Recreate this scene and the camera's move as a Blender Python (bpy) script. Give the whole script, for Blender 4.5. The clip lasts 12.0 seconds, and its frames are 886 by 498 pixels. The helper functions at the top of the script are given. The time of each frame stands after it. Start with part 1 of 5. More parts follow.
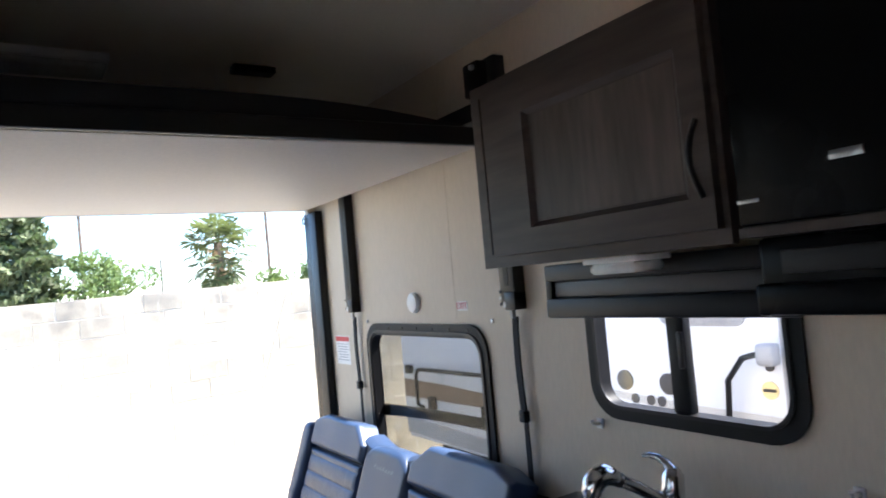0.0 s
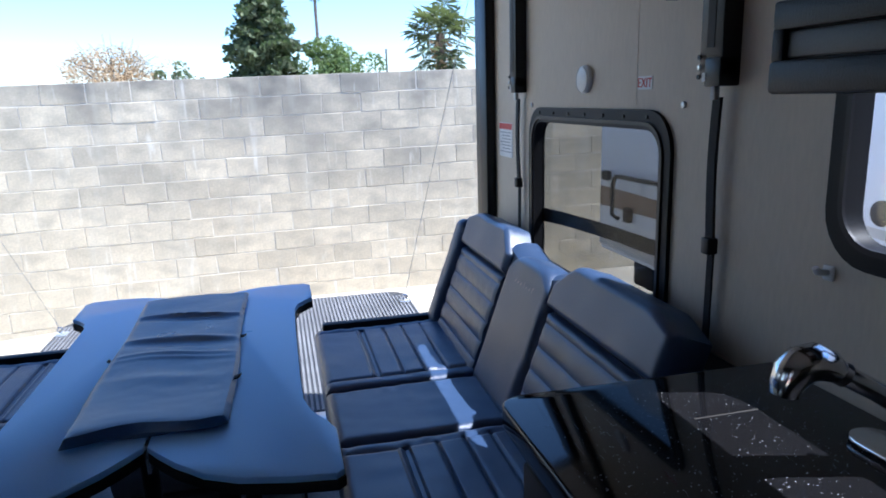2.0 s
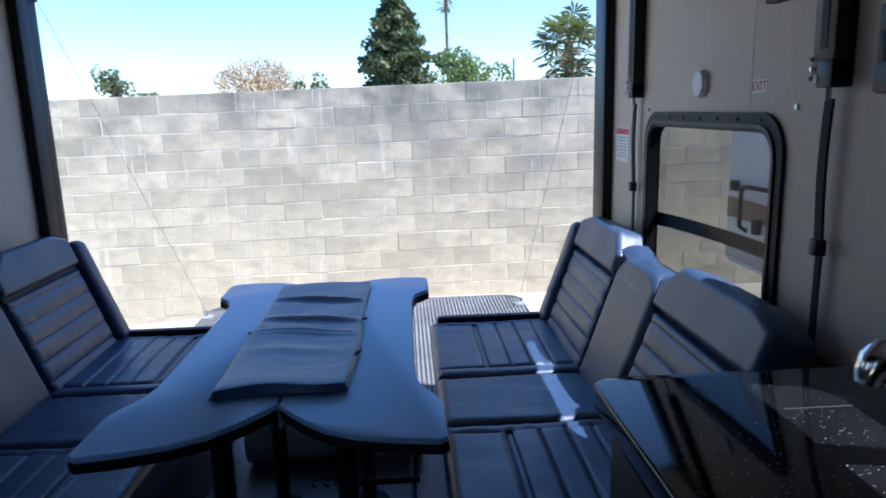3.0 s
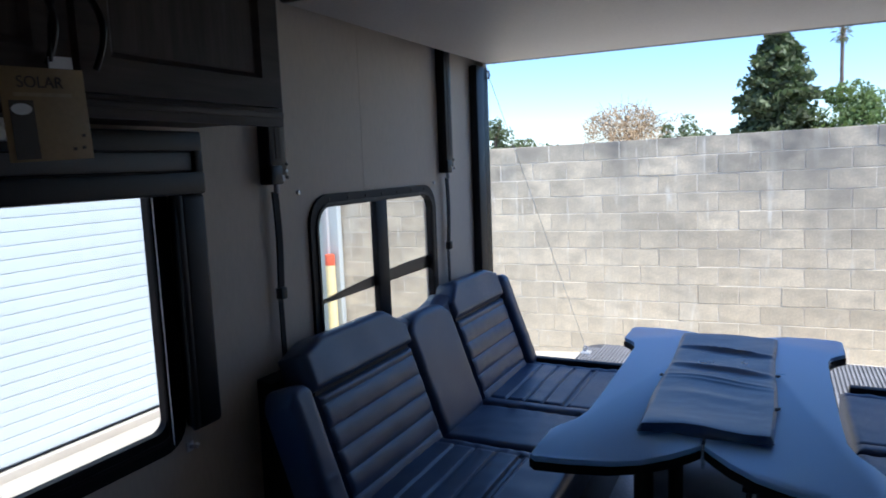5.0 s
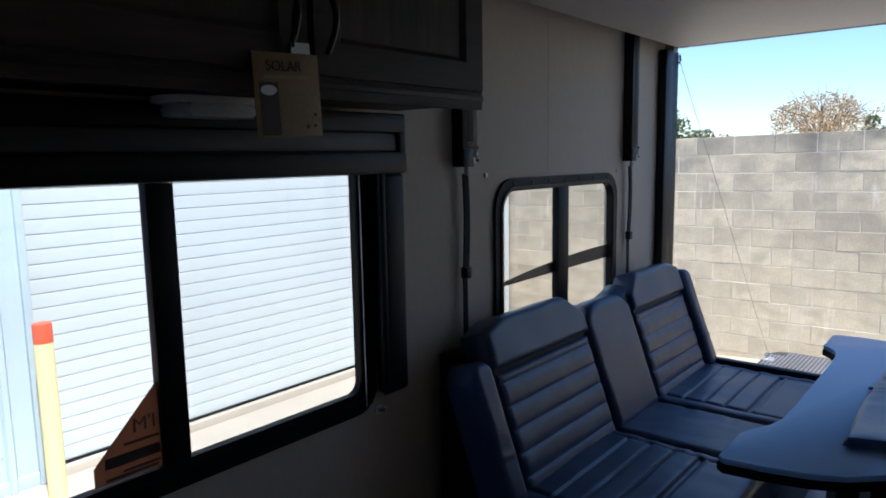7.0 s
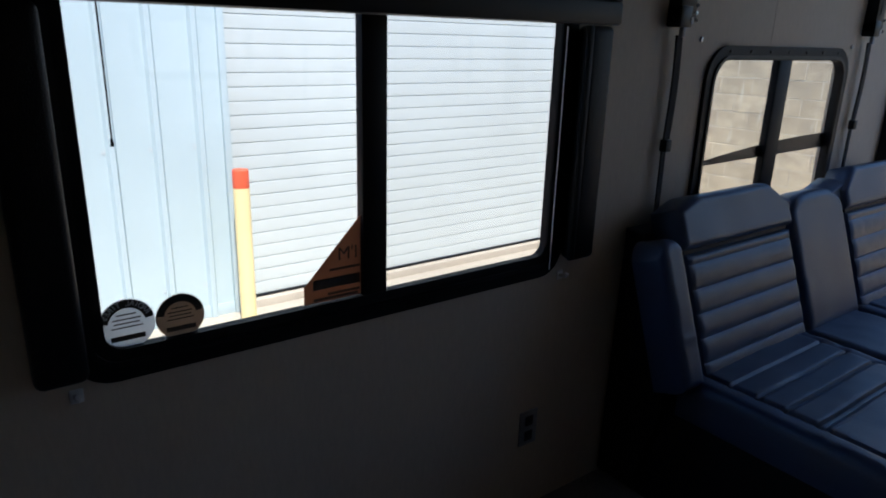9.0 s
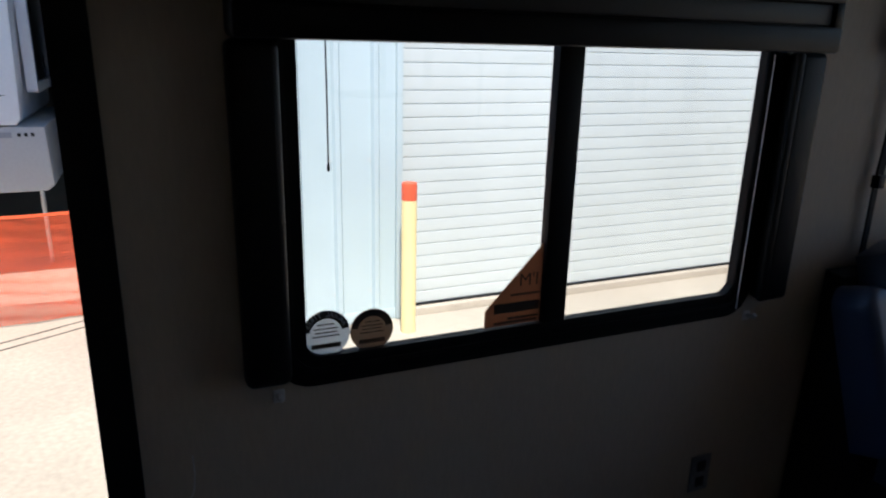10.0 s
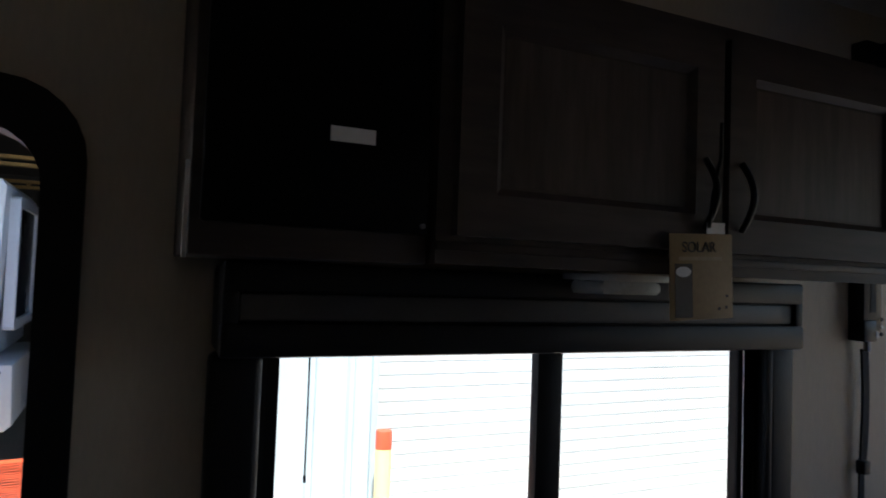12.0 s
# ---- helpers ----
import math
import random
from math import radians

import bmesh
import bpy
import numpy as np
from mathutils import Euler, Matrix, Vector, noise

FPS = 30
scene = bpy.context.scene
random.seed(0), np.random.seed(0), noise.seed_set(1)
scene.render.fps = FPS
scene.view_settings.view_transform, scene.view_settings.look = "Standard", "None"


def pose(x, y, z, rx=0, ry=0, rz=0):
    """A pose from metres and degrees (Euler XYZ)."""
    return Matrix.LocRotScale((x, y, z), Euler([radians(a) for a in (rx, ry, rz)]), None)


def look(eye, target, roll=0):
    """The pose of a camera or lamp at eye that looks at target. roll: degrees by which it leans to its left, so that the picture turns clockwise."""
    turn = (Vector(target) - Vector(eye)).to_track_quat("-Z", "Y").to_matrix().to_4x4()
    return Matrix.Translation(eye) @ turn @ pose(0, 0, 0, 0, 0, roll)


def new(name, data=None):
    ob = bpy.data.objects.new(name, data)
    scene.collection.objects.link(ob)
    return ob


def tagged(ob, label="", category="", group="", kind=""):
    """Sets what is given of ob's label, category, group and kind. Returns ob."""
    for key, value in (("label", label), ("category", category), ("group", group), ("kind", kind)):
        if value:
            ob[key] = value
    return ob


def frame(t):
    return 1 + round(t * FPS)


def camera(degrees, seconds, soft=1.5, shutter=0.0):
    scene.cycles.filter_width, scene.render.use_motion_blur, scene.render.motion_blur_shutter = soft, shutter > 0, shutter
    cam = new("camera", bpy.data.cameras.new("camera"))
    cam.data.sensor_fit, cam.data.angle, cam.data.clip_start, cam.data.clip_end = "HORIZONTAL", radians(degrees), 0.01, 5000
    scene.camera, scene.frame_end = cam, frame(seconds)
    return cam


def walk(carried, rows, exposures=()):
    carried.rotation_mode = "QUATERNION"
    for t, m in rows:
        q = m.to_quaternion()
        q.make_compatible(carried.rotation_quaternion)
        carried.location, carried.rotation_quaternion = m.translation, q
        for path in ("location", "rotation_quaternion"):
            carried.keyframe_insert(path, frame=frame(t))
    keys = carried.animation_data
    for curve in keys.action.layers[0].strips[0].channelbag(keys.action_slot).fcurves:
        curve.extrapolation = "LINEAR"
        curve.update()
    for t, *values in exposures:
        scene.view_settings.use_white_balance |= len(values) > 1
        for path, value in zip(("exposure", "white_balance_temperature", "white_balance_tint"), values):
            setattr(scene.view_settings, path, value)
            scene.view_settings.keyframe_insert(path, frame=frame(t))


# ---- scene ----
cam = camera(66.3, 12.0, soft=1.75, shutter=0.2)
PATH = [
    (0, (-0.123, 0.14, 1.555), (0.951, 1.825, 1.647), -5.1),
    (0.5, (-0.095, 0.293, 1.547), (0.797, 2.083, 1.537), -2.5),
    (1, (0.008, 0.485, 1.519), (0.79, 2.303, 1.229), -2.3),
    (1.5, (0.132, 0.596, 1.461), (0.8, 2.41, 0.948), -2.2),
    (2, (0.324, 0.59, 1.439), (0.774, 2.488, 0.999), -1.7),
    (2.5, (0.362, 0.538, 1.409), (0.639, 2.476, 0.997), -1.5),
    (4.5, (0.163, 0.242, 1.487), (-0.46, 2.117, 1.173), -2.5),
    (5, (0.16, 0.213, 1.486), (-0.72, 1.992, 1.236), -2.2),
    (5.5, (0.16, 0.202, 1.483), (-0.813, 1.932, 1.235), -1.4),
    (6, (0.142, 0.183, 1.478), (-0.877, 1.886, 1.228), -0.8),
    (6.5, (0.124, 0.168, 1.476), (-1.038, 1.775, 1.223), -1.0),
    (8.5, (0.042, 0.121, 1.429), (-1.417, 1.41, 0.971), 1.3),
    (9, (0.026, 0.107, 1.402), (-1.504, 1.246, 0.8), 1.7),
    (9.5, (0.013, 0.081, 1.398), (-1.604, 1.068, 0.759), 2.4),
    (10, (-0.007, 0.044, 1.432), (-1.765, 0.804, 0.857), 1.4),
    (10.5, (-0.023, 0.034, 1.497), (-1.898, 0.659, 1.191), 1.7),
    (11, (-0.022, 0.021, 1.536), (-1.915, 0.653, 1.402), 1.9),
    (11.5, (-0.002, 0.018, 1.573), (-1.892, 0.669, 1.644), 2.5),
    (12, (-0.03, 0.036, 1.571), (-1.843, 0.877, 1.656), 2.1),
]
EXPOSURES = [(0, 2.9, 5500, 10), (0.6, 2.45, 5300, 10), (1.2, 1.98, 5000, 10), (2.0, 1.75, 4900, 10), (2.7, 1.65, 4900, 10), (4.5, 1.48, 5000, 10), (6.5, 1.33, 5250, 10), (8.5, 1.10, 5450, 10), (9.5, 1.16, 5600, 10), (10.5, 1.05, 5750, 10), (11.3, 1.15, 5750, 10), (12, 1.68, 5700, 10)]
walk(cam, [(t, look(eye, target, roll)) for t, eye, target, roll in PATH], EXPOSURES)

# ---- world and sun ----
SUN_DIR = Vector((0.567, -0.17, 1.0)).normalized()
world = bpy.data.worlds.new("world")
scene.world = world
world.use_nodes = True
wn = world.node_tree
sky = wn.nodes.new("ShaderNodeTexSky")
sky.sky_type = "NISHITA"
sky.sun_disc = False
sky.sun_elevation = math.asin(SUN_DIR.z)
sky.sun_rotation = math.atan2(SUN_DIR.x, SUN_DIR.y)
sky.altitude, sky.air_density, sky.dust_density, sky.ozone_density = 100, 1.0, 0.25, 2.2
wn.links.new(sky.outputs[0], wn.nodes["Background"].inputs[0])
wn.nodes["Background"].inputs[1].default_value = 0.085

sun_lamp = bpy.data.lights.new("sun", "SUN")
sun_lamp.energy, sun_lamp.angle, sun_lamp.color = 4.4, radians(0.5), (1.0, 0.86, 0.70)
sun = new("sun", sun_lamp)
sun.matrix_world = look((0, 0, 20), tuple(Vector((0, 0, 20)) - SUN_DIR))


# ---- materials ----
def mat(name, base, rough=0.6, metal=0.0, var=0.12, big=1.5, fine=60.0, bump=0.1, spec=0.5, stain=None, stain_amt=0.0, per_object=0.0, stretch=(1, 1, 1), coat=0.0, per_island=0.0):
    """A surface with variation at two scales and fine relief."""
    m = bpy.data.materials.new(name)
    m.use_nodes = True
    nt = m.node_tree
    bsdf = nt.nodes["Principled BSDF"]
    tc = nt.nodes.new("ShaderNodeTexCoord")
    mp = nt.nodes.new("ShaderNodeMapping")
    mp.inputs["Scale"].default_value = stretch
    nt.links.new(tc.outputs["Object"], mp.inputs[0])

    def nz(scale, detail=4.0):
        n = nt.nodes.new("ShaderNodeTexNoise")
        n.inputs["Scale"].default_value, n.inputs["Detail"].default_value = scale, detail
        nt.links.new(mp.outputs[0], n.inputs["Vector"])
        return n.outputs["Fac"]

    def mix(kind, fac, a, b):
        n = nt.nodes.new("ShaderNodeMix")
        n.data_type, n.blend_type = "RGBA", kind
        for socket, v in ((n.inputs[0], fac), (n.inputs[6], a), (n.inputs[7], b)):
            if isinstance(v, bpy.types.NodeSocket):
                nt.links.new(v, socket)
            else:
                socket.default_value = v
        return n.outputs[2]

    def ramp(v, lo, hi):
        n = nt.nodes.new("ShaderNodeMapRange")
        n.inputs["From Min"].default_value, n.inputs["From Max"].default_value = 0.3, 0.7
        n.inputs["To Min"].default_value, n.inputs["To Max"].default_value = lo, hi
        nt.links.new(v, n.inputs[0])
        return n.outputs[0]

    big_n, fine_n = nz(big), nz(fine, 6.0)
    c = (*base, 1)
    col = mix("MULTIPLY", 1.0, c, ramp(big_n, 1 - var, 1 + var))
    col = mix("MULTIPLY", 1.0, col, ramp(fine_n, 1 - var * 0.8, 1 + var * 0.8))
    if stain:
        sn = nz(big * 0.7, 8.0)
        col = mix("MIX", ramp(sn, -stain_amt, stain_amt * 1.6), col, (*stain, 1))
    if per_object or per_island:
        if per_object:
            oi = nt.nodes.new("ShaderNodeObjectInfo").outputs["Random"]
            amt = per_object
        else:
            oi = nt.nodes.new("ShaderNodeNewGeometry").outputs["Random Per Island"]
            amt = per_island
        n = nt.nodes.new("ShaderNodeMapRange")
        n.inputs["To Min"].default_value, n.inputs["To Max"].default_value = 1 - amt, 1 + amt
        nt.links.new(oi, n.inputs[0])
        col = mix("MULTIPLY", 1.0, col, n.outputs[0])
    nt.links.new(col, bsdf.inputs["Base Color"])
    nt.links.new(ramp(big_n, max(0.02, rough - 0.035), min(1, rough + 0.035)), bsdf.inputs["Roughness"])
    bsdf.inputs["Metallic"].default_value = metal
    bsdf.inputs["Specular IOR Level"].default_value = spec
    bsdf.inputs["Coat Weight"].default_value = coat
    if bump:
        b = nt.nodes.new("ShaderNodeBump")
        b.inputs["Strength"].default_value, b.inputs["Distance"].default_value = bump, 0.004
        nt.links.new(fine_n, b.inputs["Height"])
        nt.links.new(b.outputs[0], bsdf.inputs["Normal"])
    return m


def glass_mat(name, tint, gloss=0.03):
    m = bpy.data.materials.new(name)
    m.use_nodes = True
    nt = m.node_tree
    nt.nodes.remove(nt.nodes["Principled BSDF"])
    tr, gl, mx = nt.nodes.new("ShaderNodeBsdfTransparent"), nt.nodes.new("ShaderNodeBsdfGlossy"), nt.nodes.new("ShaderNodeMixShader")
    tr.inputs[0].default_value = (*tint, 1)
    gl.inputs["Roughness"].default_value = 0.01
    mx.inputs[0].default_value = gloss
    nt.links.new(tr.outputs[0], mx.inputs[1])
    nt.links.new(gl.outputs[0], mx.inputs[2])
    nt.links.new(mx.outputs[0], nt.nodes["Material Output"].inputs[0])
    return m


def emit_mat(name, col, strength):
    m = bpy.data.materials.new(name)
    m.use_nodes = True
    b = m.node_tree.nodes["Principled BSDF"]
    b.inputs["Base Color"].default_value = (*col, 1)
    b.inputs["Emission Color"].default_value, b.inputs["Emission Strength"].default_value = (*col, 1), strength
    return m


M = dict(
    wall=mat("wallboard", (0.575, 0.505, 0.405), 0.55, spec=0.25, var=0.05, big=1.2, fine=120, bump=0.08, stretch=(1, 1, 0.25)),
    ceiling=mat("ceiling_panel", (0.80, 0.76, 0.70), 0.55, var=0.04, big=1.0, fine=140, bump=0.08),
    bed_panel=mat("bed_panel", (0.74, 0.69, 0.62), 0.5, var=0.05, big=1.0, fine=90, bump=0.05),
    floor=mat("vinyl_floor", (0.20, 0.20, 0.205), 0.4, var=0.25, big=3, fine=80, bump=0.15),
    black=mat("black_trim", (0.008, 0.008, 0.009), 0.5, spec=0.18, var=0.15, fine=200, bump=0.05),
    black_metal=mat("black_metal", (0.010, 0.010, 0.011), 0.38, metal=0.1, spec=0.3, var=0.2, fine=150, bump=0.04),
    strap=mat("webbing_strap", (0.012, 0.012, 0.013), 0.8, var=0.2, fine=400, bump=0.3),
    leather=mat("vinyl_leather", (0.033, 0.056, 0.118), 0.31, var=0.12, big=3.0, fine=330, bump=0.22, spec=0.55),
    leather_dark=mat("black_vinyl", (0.008, 0.008, 0.0095), 0.42, spec=0.22, var=0.15, fine=300, bump=0.2),
    gloss_vinyl=mat("gloss_vinyl", (0.05, 0.052, 0.058), 0.2, var=0.1, fine=200, bump=0.05, coat=0.4),
    stitch=mat("piping", (0.006, 0.006, 0.007), 0.6, fine=300),
    # Grey laminate whose base colour carries the blue light of the sky.
    tabletop=mat("sky_tinted_laminate", (0.30, 0.54, 0.95), 0.30, spec=0.35, var=0.02, big=2, fine=200, bump=0.0),
    cover=mat("vinyl_cover", (0.038, 0.080, 0.180), 0.30, var=0.06, big=5, fine=260, bump=0.15),
    counter=mat("speckled_black_counter", (0.006, 0.006, 0.007), 0.06, spec=0.26, var=0.3, big=5, fine=250, bump=0.0, coat=0.0),
    wood=mat("grey_brown_wood", (0.050, 0.039, 0.034), 0.5, var=0.3, big=4, fine=50, bump=0.12, spec=0.25, stretch=(1, 0.12, 1)),
    wood_panel=mat("grey_brown_wood_panel", (0.072, 0.058, 0.050), 0.48, var=0.32, big=5, fine=60, bump=0.12, spec=0.25, stretch=(1, 1, 0.12)),
    groove=mat("groove_shadow_gap", (0.02, 0.017, 0.015), 0.7, fine=100),
    appliance=mat("black_glass", (0.003, 0.003, 0.0035), 0.30, var=0.05, fine=80, bump=0.0, spec=0.06),
    chrome=mat("chrome", (0.70, 0.70, 0.71), 0.17, metal=1.0, var=0.03, fine=60, bump=0.0),
    steel=mat("brushed_steel", (0.45, 0.45, 0.46), 0.35, metal=0.9, var=0.1, fine=120, bump=0.05),
    white_plastic=mat("white_plastic", (0.72, 0.72, 0.72), 0.4, var=0.04, fine=90, bump=0.02),
    clear_plastic=mat("clear_lens_plastic", (0.55, 0.57, 0.56), 0.25, var=0.1, fine=70, bump=0.05),
    red_print=mat("red_print", (0.50, 0.05, 0.04), 0.5, fine=90),
    white_print=mat("white_print", (0.78, 0.78, 0.78), 0.5, var=0.04, fine=90),
    grey_print=mat("grey_print", (0.32, 0.33, 0.36), 0.5, fine=90),
    card=mat("tan_card", (0.30, 0.21, 0.10), 0.6, var=0.08, fine=110, bump=0.05),
    card_print=mat("pale_card_print", (0.38, 0.29, 0.17), 0.6, fine=110),
    card_ink=mat("dark_card_ink", (0.055, 0.045, 0.035), 0.6, fine=110),
    decal=mat("charcoal_decal", (0.055, 0.05, 0.048), 0.5, var=0.1, fine=100),
    mortar=mat("mortar", (0.66, 0.61, 0.51), 0.95, var=0.12, fine=60, bump=0.4),
    concrete=mat("concrete_ground", (0.40, 0.36, 0.29), 0.85, var=0.12, big=0.6, fine=25, bump=0.25, stain=(0.29, 0.25, 0.195), stain_amt=0.4),
    joint=mat("dirty_joint", (0.10, 0.09, 0.075), 0.9, var=0.3, big=6, fine=60, bump=0.2),
    ramp=mat("ribbed_rubber", (0.045, 0.046, 0.05), 0.55, var=0.2, fine=120, bump=0.1),
    ramp_rib=mat("pale_grey_rubber", (0.16, 0.16, 0.165), 0.6, var=0.25, big=2.5, fine=120, bump=0.1),
    alu=mat("aluminium", (0.62, 0.63, 0.64), 0.35, metal=0.8, var=0.1, fine=120, bump=0.05),
    cable=mat("steel_cable", (0.42, 0.42, 0.42), 0.5, metal=0.5, fine=200),
    door_white=mat("white_painted_steel", (0.50, 0.545, 0.54), 0.45, var=0.04, big=1.0, fine=30, bump=0.03),
    siding=mat("pale_blue_siding", (0.43, 0.52, 0.55), 0.5, var=0.05, big=1.2, fine=40, bump=0.03),
    yellow=mat("yellow_paint", (0.82, 0.68, 0.34), 0.5, var=0.08, fine=50, bump=0.05),
    satin=mat("grey_satin_vinyl", (0.075, 0.072, 0.07), 0.45, spec=0.3, var=0.1, fine=250, bump=0.1),
    dark_wood=mat("dark_cabinet_wood", (0.026, 0.021, 0.019), 0.5, spec=0.2, var=0.3, big=4, fine=50, bump=0.1, stretch=(1, 0.12, 1)),
    fleck=mat("pale_fleck", (0.42, 0.43, 0.46), 0.25, var=0.05, fine=90, bump=0.0),
    red=mat("red_paint", (0.62, 0.10, 0.04), 0.5, var=0.1, fine=50, bump=0.05),
    trailer=mat("white_fibreglass", (0.72, 0.76, 0.84), 0.3, var=0.03, big=1.0, fine=30, bump=0.01),
    trailer_grey=mat("grey_fibreglass", (0.50, 0.50, 0.50), 0.4, var=0.04, fine=30, bump=0.02),
    brown_stripe=mat("brown_stripe", (0.20, 0.13, 0.085), 0.45, var=0.1, fine=40),
    orange=mat("orange_mesh", (0.66, 0.10, 0.03), 0.6, var=0.15, big=3, fine=80, bump=0.2),
    dark_under=mat("dark_undercarriage", (0.02, 0.02, 0.02), 0.8, fine=30),
    timber=mat("yellow_timber", (0.32, 0.20, 0.07), 0.7, var=0.25, big=3, fine=40, stretch=(1, 0.1, 1)),
    bark=mat("bark", (0.13, 0.10, 0.075), 0.9, var=0.3, big=4, fine=30, bump=0.6),
    conifer=mat("conifer_needles", (0.095, 0.115, 0.052), 0.7, var=0.3, big=1.5, fine=8, bump=0, per_island=0.45),
    leaf=mat("green_leaves", (0.11, 0.165, 0.05), 0.6, var=0.3, big=1.2, fine=8, bump=0, per_island=0.4),
    palm=mat("palm_leaves", (0.095, 0.115, 0.05), 0.55, var=0.3, big=1.2, fine=8, bump=0, per_island=0.4),
    dry_leaf=mat("dry_tan_leaves", (0.43, 0.33, 0.20), 0.7, var=0.25, big=1.2, fine=8, bump=0, per_island=0.35),
    far_leaf=mat("far_leaves", (0.12, 0.15, 0.07), 0.7, var=0.25, big=1.2, fine=8, bump=0, per_island=0.35),
    glass_tint=glass_mat("tinted_glass", (0.53, 0.54, 0.54)),
    glass_light_tint=glass_mat("lightly_tinted_glass", (0.88, 0.88, 0.88)),
    glass=glass_mat("clear_glass", (0.96, 0.97, 0.98)),
    glass_screened=glass_mat("screened_glass", (0.89, 0.90, 0.91)),
)



def let_light_through(m, colour, share):
    """Makes a thin sheet pass part of the light that falls on its back."""
    nt = m.node_tree
    out = nt.nodes["Material Output"]
    front = nt.nodes["Principled BSDF"]
    tl, mx = nt.nodes.new("ShaderNodeBsdfTranslucent"), nt.nodes.new("ShaderNodeMixShader")
    tl.inputs[0].default_value = (*colour, 1)
    mx.inputs[0].default_value = share
    nt.links.new(front.outputs[0], mx.inputs[1])
    nt.links.new(tl.outputs[0], mx.inputs[2])
    nt.links.new(mx.outputs[0], out.inputs[0])
    return m


M["grey_film"] = let_light_through(mat("grey_sticker_film", (0.34, 0.35, 0.37), 0.5, fine=90), (0.78, 0.80, 0.80), 0.8)
M["brown_film"] = let_light_through(mat("brown_sticker_film", (0.14, 0.075, 0.045), 0.5, fine=100), (0.36, 0.22, 0.15), 0.8)
M["dark_film"] = let_light_through(mat("dark_sticker_film", (0.06, 0.045, 0.035), 0.5, fine=100), (0.36, 0.29, 0.23), 0.8)
M["skylight"] = let_light_through(mat("skylight_sheet", (0.75, 0.75, 0.72), 0.5, fine=30), (0.8, 0.8, 0.76), 0.6)
for leafy, col in (("leaf", (0.17, 0.23, 0.06)), ("palm", (0.11, 0.14, 0.04)), ("conifer", (0.06, 0.10, 0.03)), ("dry_leaf", (0.40, 0.27, 0.13)), ("far_leaf", (0.16, 0.19, 0.08))):
    let_light_through(M[leafy], col, 0.35)



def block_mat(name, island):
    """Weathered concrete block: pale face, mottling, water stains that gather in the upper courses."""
    m = mat(name, (0.615, 0.537, 0.398), 0.92, var=0.13, big=7.0, fine=60, bump=0.3, per_object=0 if island else 0.12, per_island=0.12 if island else 0)
    nt = m.node_tree
    bsdf = nt.nodes["Principled BSDF"]
    base = bsdf.inputs["Base Color"].links[0].from_socket
    geo = nt.nodes.new("ShaderNodeNewGeometry")
    sep = nt.nodes.new("ShaderNodeSeparateXYZ")
    nt.links.new(geo.outputs["Position"], sep.inputs[0])

    def noise_at(scale, squash, detail):
        mp = nt.nodes.new("ShaderNodeMapping")
        mp.inputs["Scale"].default_value = squash
        nt.links.new(geo.outputs["Position"], mp.inputs[0])
        n = nt.nodes.new("ShaderNodeTexNoise")
        n.inputs["Scale"].default_value, n.inputs["Detail"].default_value = scale, detail
        nt.links.new(mp.outputs[0], n.inputs["Vector"])
        return n.outputs["Fac"]

    def calc(kind, p, q, clamp=False):
        n = nt.nodes.new("ShaderNodeMath")
        n.operation, n.use_clamp = kind, clamp
        for s, v in zip(n.inputs, (p, q)):
            if isinstance(v, bpy.types.NodeSocket):
                nt.links.new(v, s)
            else:
                s.default_value = v
        return n.outputs[0]

    def blend(fac, p, colour):
        n = nt.nodes.new("ShaderNodeMix")
        n.data_type = "RGBA"
        nt.links.new(fac, n.inputs[0])
        nt.links.new(p, n.inputs[6])
        n.inputs[7].default_value = (*colour, 1)
        return n.outputs[2]
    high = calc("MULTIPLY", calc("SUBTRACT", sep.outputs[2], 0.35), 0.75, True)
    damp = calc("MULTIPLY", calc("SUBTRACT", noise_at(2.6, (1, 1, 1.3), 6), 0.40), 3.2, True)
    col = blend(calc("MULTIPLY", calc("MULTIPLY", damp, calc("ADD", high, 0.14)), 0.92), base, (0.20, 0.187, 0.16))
    own = nt.nodes.new("ShaderNodeNewGeometry").outputs["Random Per Island"] if island else nt.nodes.new("ShaderNodeObjectInfo").outputs["Random"]
    own = calc("FRACT", calc("MULTIPLY", own, 17.3), 0.0)
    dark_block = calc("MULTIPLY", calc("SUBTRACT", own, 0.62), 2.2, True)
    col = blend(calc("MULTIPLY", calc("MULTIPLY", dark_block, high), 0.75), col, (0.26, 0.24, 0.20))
    streak = calc("MULTIPLY", calc("SUBTRACT", noise_at(3.0, (2.2, 1, 0.22), 4), 0.56), 4.5, True)
    col = blend(calc("MULTIPLY", streak, 0.40), col, (0.68, 0.65, 0.55))
    mottle = calc("MULTIPLY", calc("SUBTRACT", noise_at(4.2, (1, 1, 1.6), 6), 0.50), 4.5, True)
    col = blend(calc("MULTIPLY", mottle, 0.50), col, (0.33, 0.295, 0.23))
    chalk = calc("MULTIPLY", calc("SUBTRACT", noise_at(6.0, (2.4, 1, 0.35), 3), 0.64), 8.0, True)
    col = blend(calc("MULTIPLY", chalk, 0.6), col, (0.80, 0.77, 0.68))
    patch = calc("MULTIPLY", calc("SUBTRACT", noise_at(0.9, (1, 1, 1), 5), 0.5), 3.0, True)
    col = blend(calc("MULTIPLY", patch, 0.30), col, (0.36, 0.335, 0.275))
    nt.links.new(col, bsdf.inputs["Base Color"])
    return m


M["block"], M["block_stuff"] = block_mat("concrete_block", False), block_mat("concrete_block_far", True)


